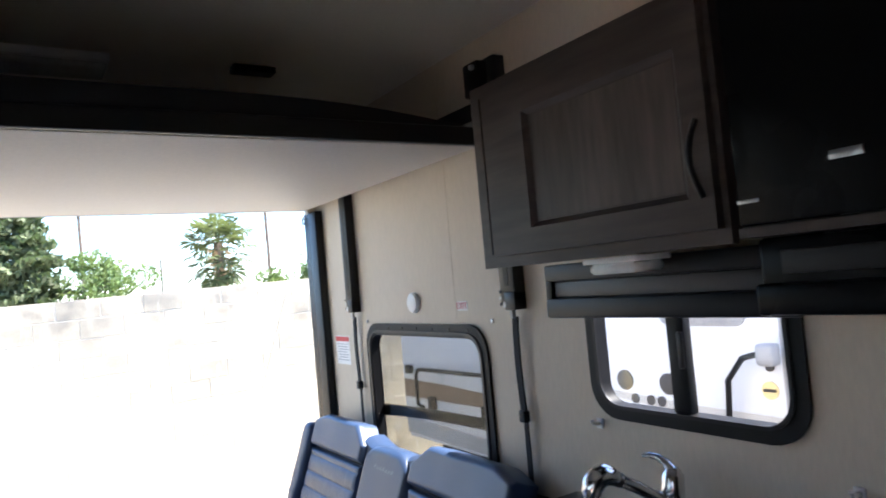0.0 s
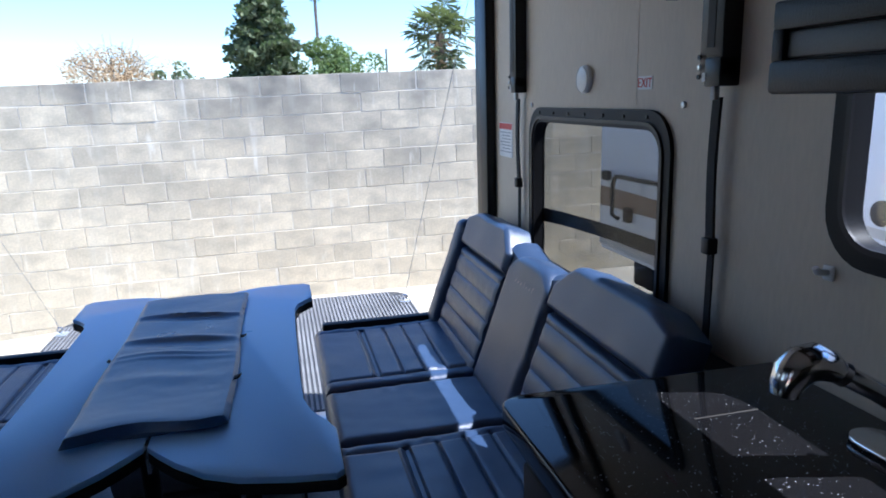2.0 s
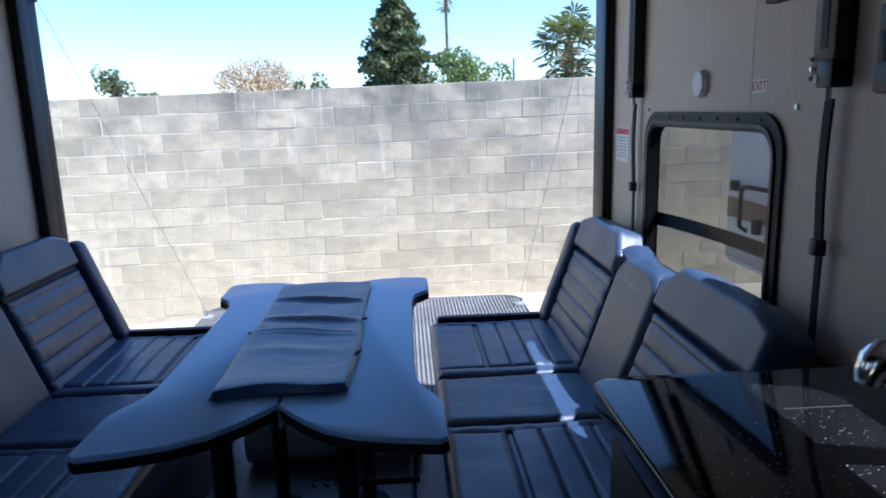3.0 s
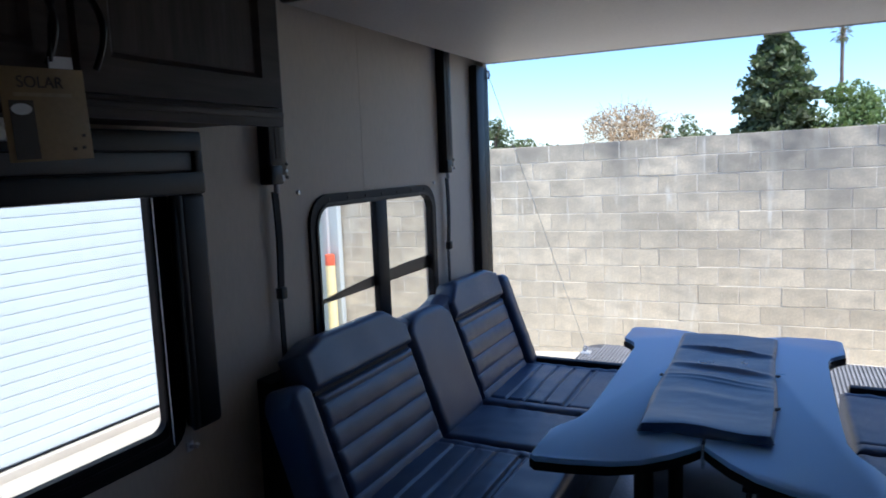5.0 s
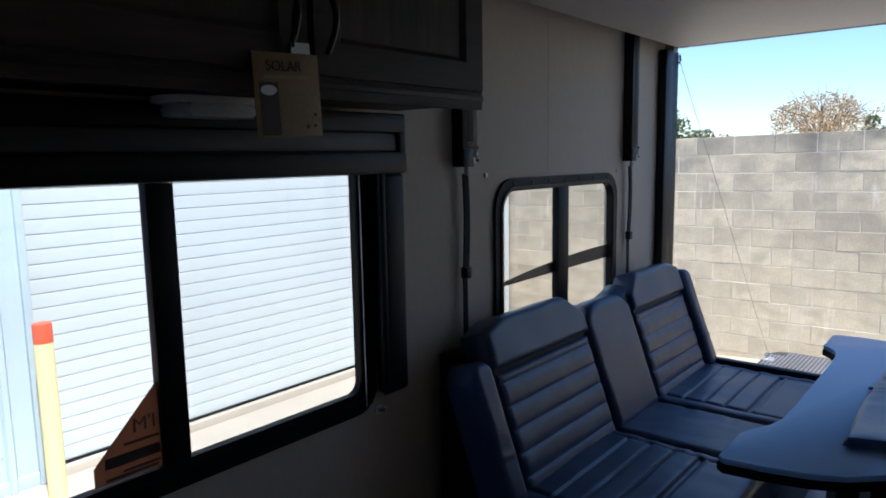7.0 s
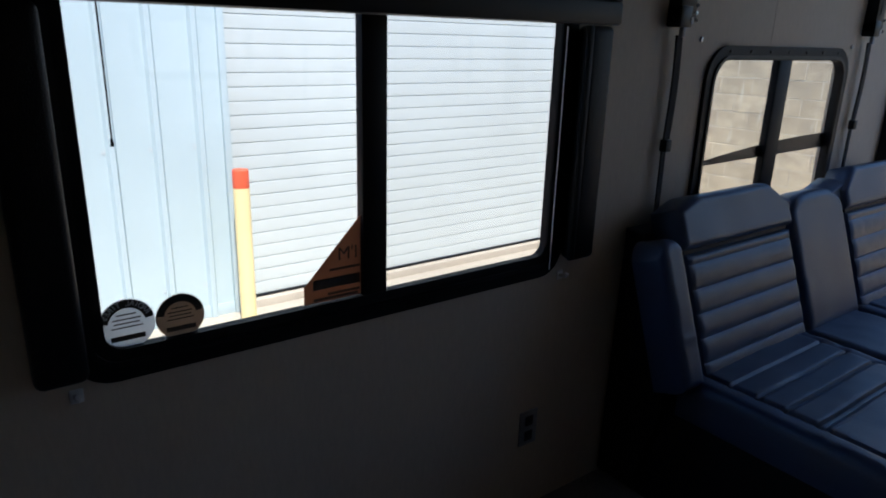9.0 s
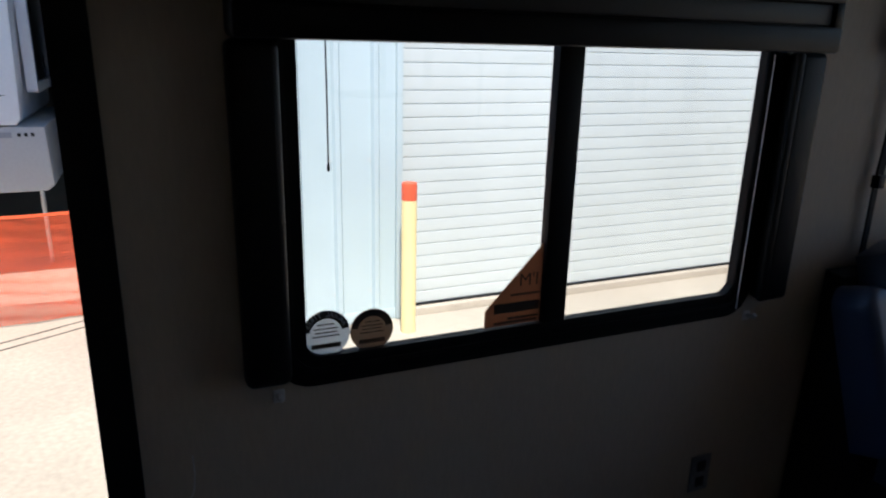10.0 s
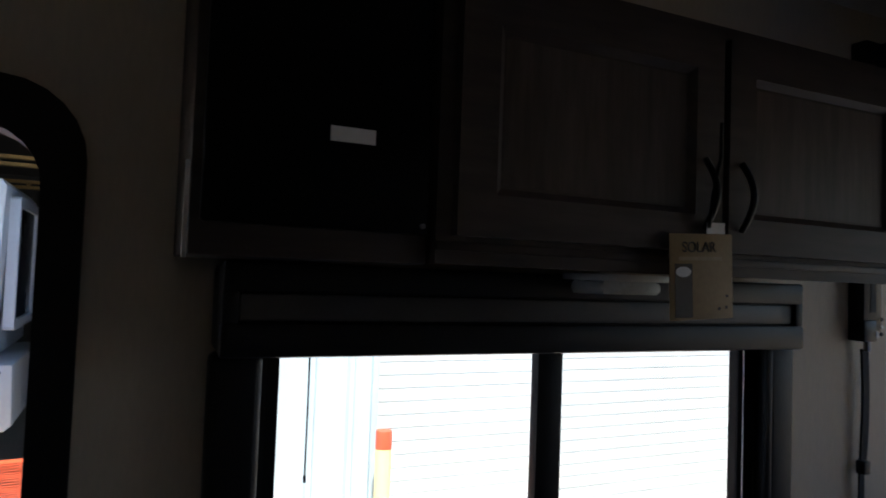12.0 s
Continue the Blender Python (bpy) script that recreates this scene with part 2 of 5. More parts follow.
# ---- mesh helpers ----
def finish(name, bm, m, smooth=True, angle=35):
    bmesh.ops.recalc_face_normals(bm, faces=bm.faces)
    me = bpy.data.meshes.new(name)
    bm.to_mesh(me)
    bm.free()
    me.materials.append(M[m])
    if smooth:
        me.polygons.foreach_set("use_smooth", [True] * len(me.polygons))
        me.set_sharp_from_angle(angle=radians(angle))
    return me


def thing(name, label, category, at=(0, 0, 0), group="", kind=""):
    ob = new(name)
    ob.location = at
    ORIGIN[ob.name] = at
    ob.empty_display_size = 0.05
    tagged(ob, label, category, group, kind)
    return ob


ORIGIN = {}


def origin_of(ob):
    """Where a thing was laid out; a later shift of the thing moves its parts along."""
    p = Vector((0, 0, 0))
    while ob:
        p += Vector(ORIGIN.get(ob.name, ob.location))
        ob = ob.parent
    return p


def part(name, bm, m, parent, label=""):
    """One mesh, given in world metres, as a part of a thing or of a part."""
    ob = new(name, finish(name, bm, m))
    ob.parent = parent
    ob.location = -origin_of(parent)
    if label:
        tagged(ob, label)
    return ob


def solo(name, bm, m, label="", category="", group="", kind=""):
    return tagged(new(name, finish(name, bm, m)), label, category, group, kind)


def add_box(bm, x0, x1, y0, y1, z0, z1, mtx=None):
    r = bmesh.ops.create_cube(bm, size=1.0)
    t = Matrix.Translation(((x0 + x1) / 2, (y0 + y1) / 2, (z0 + z1) / 2)) @ Matrix.Diagonal((abs(x1 - x0), abs(y1 - y0), abs(z1 - z0), 1))
    bmesh.ops.transform(bm, matrix=(mtx @ t) if mtx else t, verts=r["verts"])
    return r["verts"]


def box(x0, x1, y0, y1, z0, z1, r=0.0, seg=2, mtx=None):
    bm = bmesh.new()
    add_box(bm, x0, x1, y0, y1, z0, z1)
    if r:
        bmesh.ops.bevel(bm, geom=bm.edges[:], offset=r, segments=seg, profile=0.5, affect="EDGES")
    if mtx:
        bmesh.ops.transform(bm, matrix=mtx, verts=bm.verts)
    return bm


def rrect(u0, u1, v0, v1, r, n=6):
    """A rounded rectangle, anticlockwise."""
    pts = []
    for cu, cv, a0 in ((u1 - r, v0 + r, -90), (u1 - r, v1 - r, 0), (u0 + r, v1 - r, 90), (u0 + r, v0 + r, 180)):
        for i in range(n + 1):
            a = radians(a0 + 90 * i / n)
            pts.append((cu + r * math.cos(a), cv + r * math.sin(a)))
    return pts


def lift(axis, u, v, h):
    return Vector((h, u, v)) if axis == "x" else Vector((u, h, v)) if axis == "y" else Vector((u, v, h))


def prism(outline, axis, h0, h1, bev=0.0, seg=2):
    bm = bmesh.new()
    a = [bm.verts.new(lift(axis, u, v, h0)) for u, v in outline]
    b = [bm.verts.new(lift(axis, u, v, h1)) for u, v in outline]
    fa, fb = bm.faces.new(a), bm.faces.new(b[::-1])
    n = len(outline)
    for i in range(n):
        bm.faces.new((a[i], b[i], b[(i + 1) % n], a[(i + 1) % n]))
    if bev:
        edges = {e for f in (fa, fb) for e in f.edges}
        bmesh.ops.bevel(bm, geom=list(edges), offset=bev, segments=seg, profile=0.5, affect="EDGES")
    return bm


def ring(outer, inner, axis, h0, h1):
    """A frame between two outlines of as many points."""
    bm = bmesh.new()
    n = len(outer)
    loops = [[bm.verts.new(lift(axis, u, v, h)) for u, v in o] for o, h in ((outer, h0), (outer, h1), (inner, h1), (inner, h0))]
    for k in range(4):
        p, q = loops[k], loops[(k + 1) % 4]
        for i in range(n):
            bm.faces.new((p[i], p[(i + 1) % n], q[(i + 1) % n], q[i]))
    return bm


def tube(pts, r, n=8, taper=None):
    """A round bar along points."""
    bm = bmesh.new()
    pts = [Vector(p) for p in pts]
    rings = []
    for i, p in enumerate(pts):
        d = (pts[min(i + 1, len(pts) - 1)] - pts[max(i - 1, 0)]).normalized()
        side = d.orthogonal().normalized() if i == 0 else (rings_side - d * rings_side.dot(d)).normalized()
        rings_side = side
        up = d.cross(side)
        rr = r if taper is None else r * taper[i]
        rings.append([bm.verts.new(p + side * rr * math.cos(2 * math.pi * k / n) + up * rr * math.sin(2 * math.pi * k / n)) for k in range(n)])
    for a, b in zip(rings, rings[1:]):
        for k in range(n):
            bm.faces.new((a[k], a[(k + 1) % n], b[(k + 1) % n], b[k]))
    bm.faces.new(rings[0][::-1])
    bm.faces.new(rings[-1])
    return bm


def strip_of(pts, side, w, t):
    """A flat strap along points, w wide along side, t thick."""
    bm = bmesh.new()
    pts, side = [Vector(p) for p in pts], Vector(side).normalized()
    rows = []
    for i, p in enumerate(pts):
        d = (pts[min(i + 1, len(pts) - 1)] - pts[max(i - 1, 0)]).normalized()
        nrm = d.cross(side).normalized()
        rows.append([bm.verts.new(p + side * a * w / 2 + nrm * b * t / 2) for a, b in ((-1, -1), (1, -1), (1, 1), (-1, 1))])
    for a, b in zip(rows, rows[1:]):
        for k in range(4):
            bm.faces.new((a[k], a[(k + 1) % 4], b[(k + 1) % 4], b[k]))
    bm.faces.new(rows[0][::-1])
    bm.faces.new(rows[-1])
    return bm


def slab_with_holes(axis, h0, h1, u0, u1, v0, v1, holes):
    """A wall between h0 and h1 with rectangular openings (u0, u1, v0, v1)."""
    us = sorted({u0, u1, *[x for q in holes for x in q[:2] if u0 < x < u1]})
    vs = sorted({v0, v1, *[x for q in holes for x in q[2:] if v0 < x < v1]})
    bm = bmesh.new()
    solid = lambda i, j: 0 <= i < len(us) - 1 and 0 <= j < len(vs) - 1 and not any(
        a <= (us[i] + us[i + 1]) / 2 <= b and c <= (vs[j] + vs[j + 1]) / 2 <= d for a, b, c, d in holes)
    cache = {}

    def v(i, j, h):
        if (i, j, h) not in cache:
            cache[i, j, h] = bm.verts.new(lift(axis, us[i], vs[j], h))
        return cache[i, j, h]
    for i in range(len(us) - 1):
        for j in range(len(vs) - 1):
            if not solid(i, j):
                continue
            for h in (h0, h1):
                bm.faces.new((v(i, j, h), v(i + 1, j, h), v(i + 1, j + 1, h), v(i, j + 1, h)))
            for di, dj, e in ((-1, 0, ((0, 0), (0, 1))), (1, 0, ((1, 0), (1, 1))), (0, -1, ((0, 0), (1, 0))), (0, 1, ((0, 1), (1, 1)))):
                if not solid(i + di, j + dj):
                    (a, b), (c, d) = e
                    bm.faces.new((v(i + a, j + b, h0), v(i + c, j + d, h0), v(i + c, j + d, h1), v(i + a, j + b, h1)))
    return bm


def cushion(P, u0, u1, vtop, th, shape, nu=40, nv=40, edge=0.035):
    """A padded block: P maps (u, v, h) to a place; vtop(u) is its depth; shape(u, v) changes its face."""
    bm = bmesh.new()
    grid = []
    for i in range(nu + 1):
        u = u0 + (u1 - u0) * (0.5 - 0.5 * math.cos(math.pi * (0.15 + 0.7 * i / nu)) - 0.5 + 0.5 * math.cos(math.pi * 0.15)) / math.cos(math.pi * 0.15)
        row = []
        for j in range(nv + 1):
            f = (0.5 - 0.5 * math.cos(math.pi * (0.15 + 0.7 * j / nv)) - 0.5 + 0.5 * math.cos(math.pi * 0.15)) / math.cos(math.pi * 0.15)
            V = vtop(u)
            v = V * f
            d = min(u - u0, u1 - u, v, V - v)
            e = min(1.0, max(0.0, d / edge))
            fall = min(th * 0.45, 0.034) * (1 - math.sqrt(max(0.0, 1 - (1 - e) ** 2)))
            row.append(bm.verts.new(P(u, v, th - fall + shape(u, v) * e)))
        grid.append(row)
    for i in range(nu):
        for j in range(nv):
            bm.faces.new((grid[i][j], grid[i + 1][j], grid[i + 1][j + 1], grid[i][j + 1]))
    rim = [grid[i][0] for i in range(nu)] + [grid[nu][j] for j in range(nv)] + [grid[i][nv] for i in range(nu, 0, -1)] + [grid[0][j] for j in range(nv, 0, -1)]
    low = []
    us = [(i, 0) for i in range(nu)] + [(nu, j) for j in range(nv)] + [(i, nv) for i in range(nu, 0, -1)] + [(0, j) for j in range(nv, 0, -1)]
    for i, j in us:
        u = u0 + (u1 - u0) * i / nu
        low.append(bm.verts.new(P(u, vtop(u) * j / nv, 0)))
    n = len(rim)
    for k in range(n):
        bm.faces.new((rim[k], rim[(k + 1) % n], low[(k + 1) % n], low[k]))
    bm.faces.new(low)
    return bm


def groove_at(x, centres, w, depth):
    return -sum(depth * math.exp(-((x - c) / w) ** 2) for c in centres)


def wrinkle(u, v, amt, scale=6.0, seed=0.0):
    return amt * noise.noise(Vector((u * scale, v * scale, seed)))


# ---- the shell of the camper ----
XW, YB, YR, ZC, GZ = 1.245, -3.2, 3.5, 2.36, -0.915
TW = 0.035
REAR_WIN_R, REAR_WIN_L = (2.067, 2.973, 0.72, 1.370), (2.062, 2.954, 0.72, 1.376)
KITCHEN_WIN, BIG_WIN = (0.954, 1.54, 1.159, 1.54), (0.245, 1.437, 0.788, 1.55)
DOOR = (-0.80, -0.092, -0.02, 1.78)

inset = lambda q: (q[0] + 0.011, q[1] - 0.011, q[2] + 0.011, q[3] - 0.011)
solo("wall_right", slab_with_holes("x", XW, XW + TW, YB, YR, -0.06, ZC + 0.05, [inset(REAR_WIN_R), inset(KITCHEN_WIN)]), "wall", "greige vinyl-clad camper side wall with two windows", "wall", kind="structure")
solo("wall_left", slab_with_holes("x", -XW - TW, -XW, YB, YR, -0.06, ZC + 0.05, [inset(REAR_WIN_L), inset(BIG_WIN), DOOR]), "wall", "greige vinyl-clad camper side wall with windows and entry door opening", "wall", kind="structure")
# Out of view; its dark wood is chosen to cut light bounced indoors.
solo("wall_front", box(-XW - TW, XW + TW, YB - 0.05, YB, -0.06, ZC + 0.05), "wood_panel", "unseen grey-brown wood wall closing the camper, dark to cut bounce", "wall", kind="structure")
solo("wall_rear", slab_with_holes("y", YR, YR + 0.05, -XW - TW, XW + TW, -0.06, ZC + 0.05, [(-1.20, 1.20, -0.08, 1.99)]), "wall", "rear camper wall around the wide ramp opening", "wall", kind="structure")
solo("floor", box(-XW, XW, YB, YR + 0.05, -0.10, 0.0), "floor", "dark grey vinyl camper floor", "floor", kind="structure")


def ceiling():
    bm = bmesh.new()
    n = 24
    prof = [(-XW + 2 * XW * i / n, ZC + 0.05 * (1 - (2 * i / n - 1) ** 2)) for i in range(n + 1)]
    a = [[bm.verts.new((x, y, z + dz)) for x, z in prof] for y, dz in ((YB, 0), (YR, 0), (YR, 0.08), (YB, 0.08))]
    for k in range(4):
        p, q = a[k], a[(k + 1) % 4]
        for i in range(n):
            bm.faces.new((p[i], p[i + 1], q[i + 1], q[i]))
    for i in (0, n):
        bm.faces.new([a[k][i] for k in range(4)])
    solo("ceiling", bm, "ceiling", "slightly arched off-white vinyl camper ceiling", "ceiling", kind="structure")


ceiling()

# the joint between the wall panels
for sx, y in ((1, 2.235), (-1, 2.40)):
    solo("trim", box(sx * (XW - 0.0008), sx * XW, y - 0.002, y + 0.002, 1.40, ZC - 0.02), "wall", "thin greige strip over a wall panel joint", "trim", kind="structure")
for sx in (1, -1):
    # black jambs of the rear opening
    solo("trim", box(sx * (XW - 0.045), sx * XW, YR - 0.085, YR + 0.07, 0.0, 1.97, 0.008), "black_metal", "black metal jamb post beside the rear ramp opening", "trim", kind="structure")
solo("trim", box(-1.20, 1.20, YR - 0.004, YR + 0.056, 1.984, 2.0, 0.003), "black_metal", "black header strip over the rear opening", "trim", kind="structure")
solo("trim", box(-1.20, 1.20, YR + 0.0, YR + 0.10, -0.012, 0.006, 0.003), "alu", "aluminium threshold under the rear opening", "trim", kind="structure")


def window(name, sx, q, label, glass, mullions=(), wide=0.027, rad=0.085, screws=True, depth=0.006):
    """A radius-cornered camper window set into a side wall."""
    y0, y1, z0, z1 = q
    w = thing(name, label, "window", (sx * XW, (y0 + y1) / 2, z0), kind="structure")
    outer, inner = rrect(y0 - 0.020, y1 + 0.020, z0 - 0.020, z1 + 0.020, rad + 0.02), rrect(y0 + wide, y1 - wide, z0 + wide, z1 - wide, max(0.02, rad - 0.02))
    part("window_frame", ring(outer, inner, "x", sx * (XW - 0.011), sx * (XW + depth + 0.006)), "black", w)
    o2, i2 = rrect(y0 + 0.010, y1 - 0.010, z0 + 0.010, z1 - 0.010, rad), rrect(y0 + 0.020, y1 - 0.020, z0 + 0.020, z1 - 0.020, rad - 0.008)
    part("clamp_ring", ring(o2, i2, "x", sx * (XW - 0.016), sx * (XW - 0.010)), "black_metal", w)
    edges = [y0 + wide - 0.004, *[c for m in mullions for c in m], y1 - wide + 0.004]
    for k, (a, b) in enumerate(zip(edges[::2], edges[1::2])):
        p = part("pane", box(sx * (XW + depth - 0.003), sx * (XW + depth), a, b, z0 + wide - 0.006, z1 - wide + 0.006), glass if isinstance(glass, str) else glass[k], w)
        p.visible_shadow = False
    for a, b in mullions:
        part("mullion", box(sx * (XW - 0.010), sx * (XW + 0.020), a, b, z0 + 0.02, z1 - 0.02, 0.006), "black", w)
    if screws:
        for i in range(7):
            y = y0 + 0.09 + (y1 - y0 - 0.18) * i / 6
            part("screw", prism([(y + 0.005 * math.cos(k * 1.047), z1 + 0.002 + 0.005 * math.sin(k * 1.047)) for k in range(6)], "x", sx * (XW - 0.015), sx * (XW - 0.0105)), "black_metal", w)
    return w


def swoosh(sx, y0, y1, f, g, depth=0.006):
    """A curved graphic film stuck on the outside of a pane, from height g up to f."""
    n = 24
    top = [(y0 + (y1 - y0) * i / n, f(i / n)) for i in range(n + 1)]
    low = [(y0 + (y1 - y0) * i / n, g(i / n)) for i in range(n, -1, -1)]
    return prism(top + low, "x", sx * (XW + depth + 0.0006), sx * (XW + depth + 0.0016))


wr = window("window_1", 1, REAR_WIN_R, "tinted emergency exit window with black radius-cornered frame", "glass_tint", wide=0.03, depth=0.026)
part("graphic_film", swoosh(1, 2.095, 2.945, lambda t: 1.051 - 0.030 * t * t, lambda t: 1.008 - 0.038 * t * t, 0.026), "decal", wr, "charcoal graphic film across the pane")
wl = window("window_2", -1, REAR_WIN_L, "tinted sliding camper window with black frame and centre bar", "glass_light_tint", [(2.462, 2.548)], wide=0.025, depth=0.012)
part("graphic_film", swoosh(-1, 2.088, 2.93, lambda t: 1.022 + 0.055 * math.sin(1.5 * t) ** 0.8, lambda t: 1.012 + 0.008 * t, 0.012), "decal", wl, "charcoal graphic film across the pane")
wk = window("window_3", 1, KITCHEN_WIN, "small sliding kitchen window with black rounded frame", "glass", [(1.228, 1.282)], screws=False, wide=0.02, rad=0.075, depth=0.022)
part("latch", box(XW - 0.014, XW - 0.002, 1.232, 1.250, 1.29, 1.38, 0.004), "black_metal", wk)
wb = window("window_4", -1, BIG_WIN, "large sliding side window in a wide black frame", ("glass", "glass_screened"), [(0.824, 0.888)], screws=False, wide=0.042, rad=0.055)
part("frame_infill", box(-XW - 0.004, -XW + 0.016, 1.396, 1.436, 0.79, 1.47, 0.004), "black", wb)


def disc_pts(cy, cz, r, n=28):
    return [(cy + r * math.cos(2 * math.pi * k / n), cz + r * math.sin(2 * math.pi * k / n)) for k in range(n)]


XG = -XW - 0.0026


def sticker(name, cy, cz, r, base, ink, label):
    st = thing(name, label, "sticker", (XG, cy, cz))
    part("disc", prism(disc_pts(cy, cz, r), "x", XG, XG + 0.001), base, st)
    n = 18
    arc = [(cy + rr * r * math.sin(t), cz + rr * r * math.cos(t)) for rr, seq in ((0.97, range(n + 1)), (0.66, range(n, -1, -1))) for t in [radians(-80 + 160 * q / n) for q in seq]]
    part("printed_arc", prism(arc, "x", XG + 0.001, XG + 0.0015), ink, st)
    for k, (w, dz, h) in enumerate(((0.7, 0.40, 0.05), (1.0, 0.22, 0.05), (0.9, 0.06, 0.05), (1.1, -0.1, 0.05), (1.2, -0.52, 0.2))):
        part("print_bar", box(XG + 0.001, XG + 0.0016, cy - w * r * 0.5, cy + w * r * 0.5, cz + dz * r - h * r / 2, cz + dz * r + h * r / 2), ink, st)


sticker("sticker", 0.329, 0.873, 0.050, "grey_film", "card_ink", "round grey and black tyre sticker on the window glass")
sticker("sticker", 0.425, 0.868, 0.046, "dark_film", "card_ink", "round dark brown sticker on the window glass")
tyre = [o for o in scene.objects if o.get("category") == "sticker"][0]
FROM_OUTSIDE = Matrix(((0, 0, 1, 0), (-1, 0, 0, 0), (0, 1, 0, 0), (0, 0, 0, 1)))
tri = thing("sticker", "brown triangular corner sticker with dark lettering on window glass", "sticker", (XG, 0.75, 0.83))
tri.location += Vector((0, 0.016, 0.010))
part("sheet", prism([(0.668, 0.822), (0.812, 0.822), (0.812, 1.012), (0.668, 0.862)], "x", XG, XG + 0.001), "brown_film", tri)


def text_mesh(body, size, m, parent, mtx, name="lettering", depth=0.0006):
    cu = bpy.data.curves.new("letters", "FONT")
    cu.body, cu.size, cu.extrude, cu.align_x, cu.align_y = body, size, depth, "CENTER", "CENTER"
    tmp = new("letters", cu)
    me = bpy.data.meshes.new_from_object(tmp.evaluated_get(bpy.context.evaluated_depsgraph_get()))
    bpy.data.objects.remove(tmp)
    bpy.data.curves.remove(cu)
    me.transform(mtx)
    me.materials.clear()
    me.materials.append(M[m])
    ob = new(name, me)
    ob.parent = parent
    ob.location = -origin_of(parent)
    return ob


for k, ch in enumerate("RADIAL TIRES"):
    if ch != " ":
        t = radians(62 - 124 * k / 11)
        text_mesh(ch, 0.015, "white_print", tyre, Matrix.Translation((XG + 0.0019, 0.329 + 0.0415 * math.sin(t), 0.873 + 0.0415 * math.cos(t))) @ FROM_OUTSIDE @ Matrix.Rotation(t, 4, "Z"))
# lettering that reads from outside, so mirrored from within
text_mesh("I'M", 0.042, "card_ink", tri, Matrix.Translation((XG + 0.0018, 0.775, 0.925)) @ Matrix(((0, 0, 1, 0), (-1, 0, 0, 0), (0, 1, 0, 0), (0, 0, 0, 1))))
for k, (y0, y1, z) in enumerate(((0.73, 0.805, 0.893), (0.725, 0.805, 0.838), (0.69, 0.80, 0.829))):
    part("print_bar", box(XG + 0.001, XG + 0.0016, y0, y1, z - 0.003, z + 0.003), "card_ink", tri)
part("print_bar", box(XG + 0.001, XG + 0.0016, 0.69, 0.805, 0.852, 0.875), "card_ink", tri)


# ---- entry door opening ----
def entry_frame():
    w = thing("door_1", "black rounded frame of the open side entry door", "door", (-XW, -0.45, 0), kind="structure")
    y0, y1, z0, z1 = -0.88, -0.030, -0.02, 1.855
    part("door_frame", ring(rrect(y0, y1, z0, z1, 0.12), rrect(y0 + 0.075, y1 - 0.061, z0 + 0.03, z1 - 0.075, 0.09), "x", -XW - 0.07, -XW + 0.02), "black", w)
    part("threshold", box(-XW - 0.08, -XW, -0.80, -0.09, 0.0, 0.02, 0.004), "alu", w)


entry_frame()


# ---- lifted bed over the rear ----
def bed():
    b = thing("lift_bed", "electric lift bed raised under the ceiling, beige underside", "bed", (0, 2.65, 1.97))
    part("platform", box(-1.155, 1.155, 1.887, 3.42, 1.97, 2.0, 0.004), "bed_panel", b, "beige panel underside")
    part("edge_rail", box(-1.16, 1.16, 1.862, 1.885, 1.972, 2.03, 0.006), "black_metal", b, "black steel edge rail")
    bm = bmesh.new()
    n = 40
    prof = []
    for i in range(n + 1):
        x = -1.12 + 2.24 * i / n
        e = min(1.0, (1.12 - abs(x)) / 0.75)
        prof.append((x, 2.03 + 0.06 * (1 - (1 - e) ** 2.2)))
    bm = prism([(-1.12, 2.001), (1.12, 2.001)] + prof[::-1], "y", 1.875, 3.40, 0.0)
    part("mattress", bm, "leather_dark", b, "black covered mattress, its corners sagging")
    for sx in (1, -1):
        part("side_arm", box(sx * 1.16, sx * 1.215, 1.80, 3.25, 2.06, 2.12, 0.005), "black_metal", b)
        part("motor_bracket", box(sx * 1.16, sx * 1.235, 1.86, 1.94, 2.14, 2.25, 0.006), "black_metal", b)
        part("bolt", box(sx * 1.16, sx * 1.145, 1.87, 1.885, 2.22, 2.235, 0.002), "steel", b)


bed()


def lift_rail(sx, y, wide):
    """A bed lift rail on the wall with its hanging strap."""
    r = thing("lift_rail", "black steel bed lift rail screwed to the wall" if wide else "slim black bed lift rail screwed to the wall", "rail", (sx * XW, y, 1.44), group="bed lift rails")
    w = 0.038 if wide else 0.034
    part("channel", box(sx * (XW - 0.045), sx * XW, y - w, y + w, 1.46, 2.26, 0.004), "black_metal", r)
    part("slot", box(sx * (XW - 0.0465), sx * (XW - 0.044), y - 0.012, y + 0.012, 1.52, 2.2), "groove", r)
    part("end_block", box(sx * (XW - 0.048), sx * XW, y - w, y + 0.4 * w, 1.442, 1.50, 0.004), "black_metal", r)
    for k in range(3):
        part("bolt", prism(disc_pts(y + w - 0.006, 1.462 + 0.02 * k, 0.005, 8), "x", sx * (XW - 0.051), sx * (XW - 0.047)), "alu" if k == 1 else "black_metal", r)
    part("label", box(sx * (XW - 0.0495), sx * (XW - 0.048), y + 0.010, y + 0.020, 1.452, 1.470), "white_print", r)


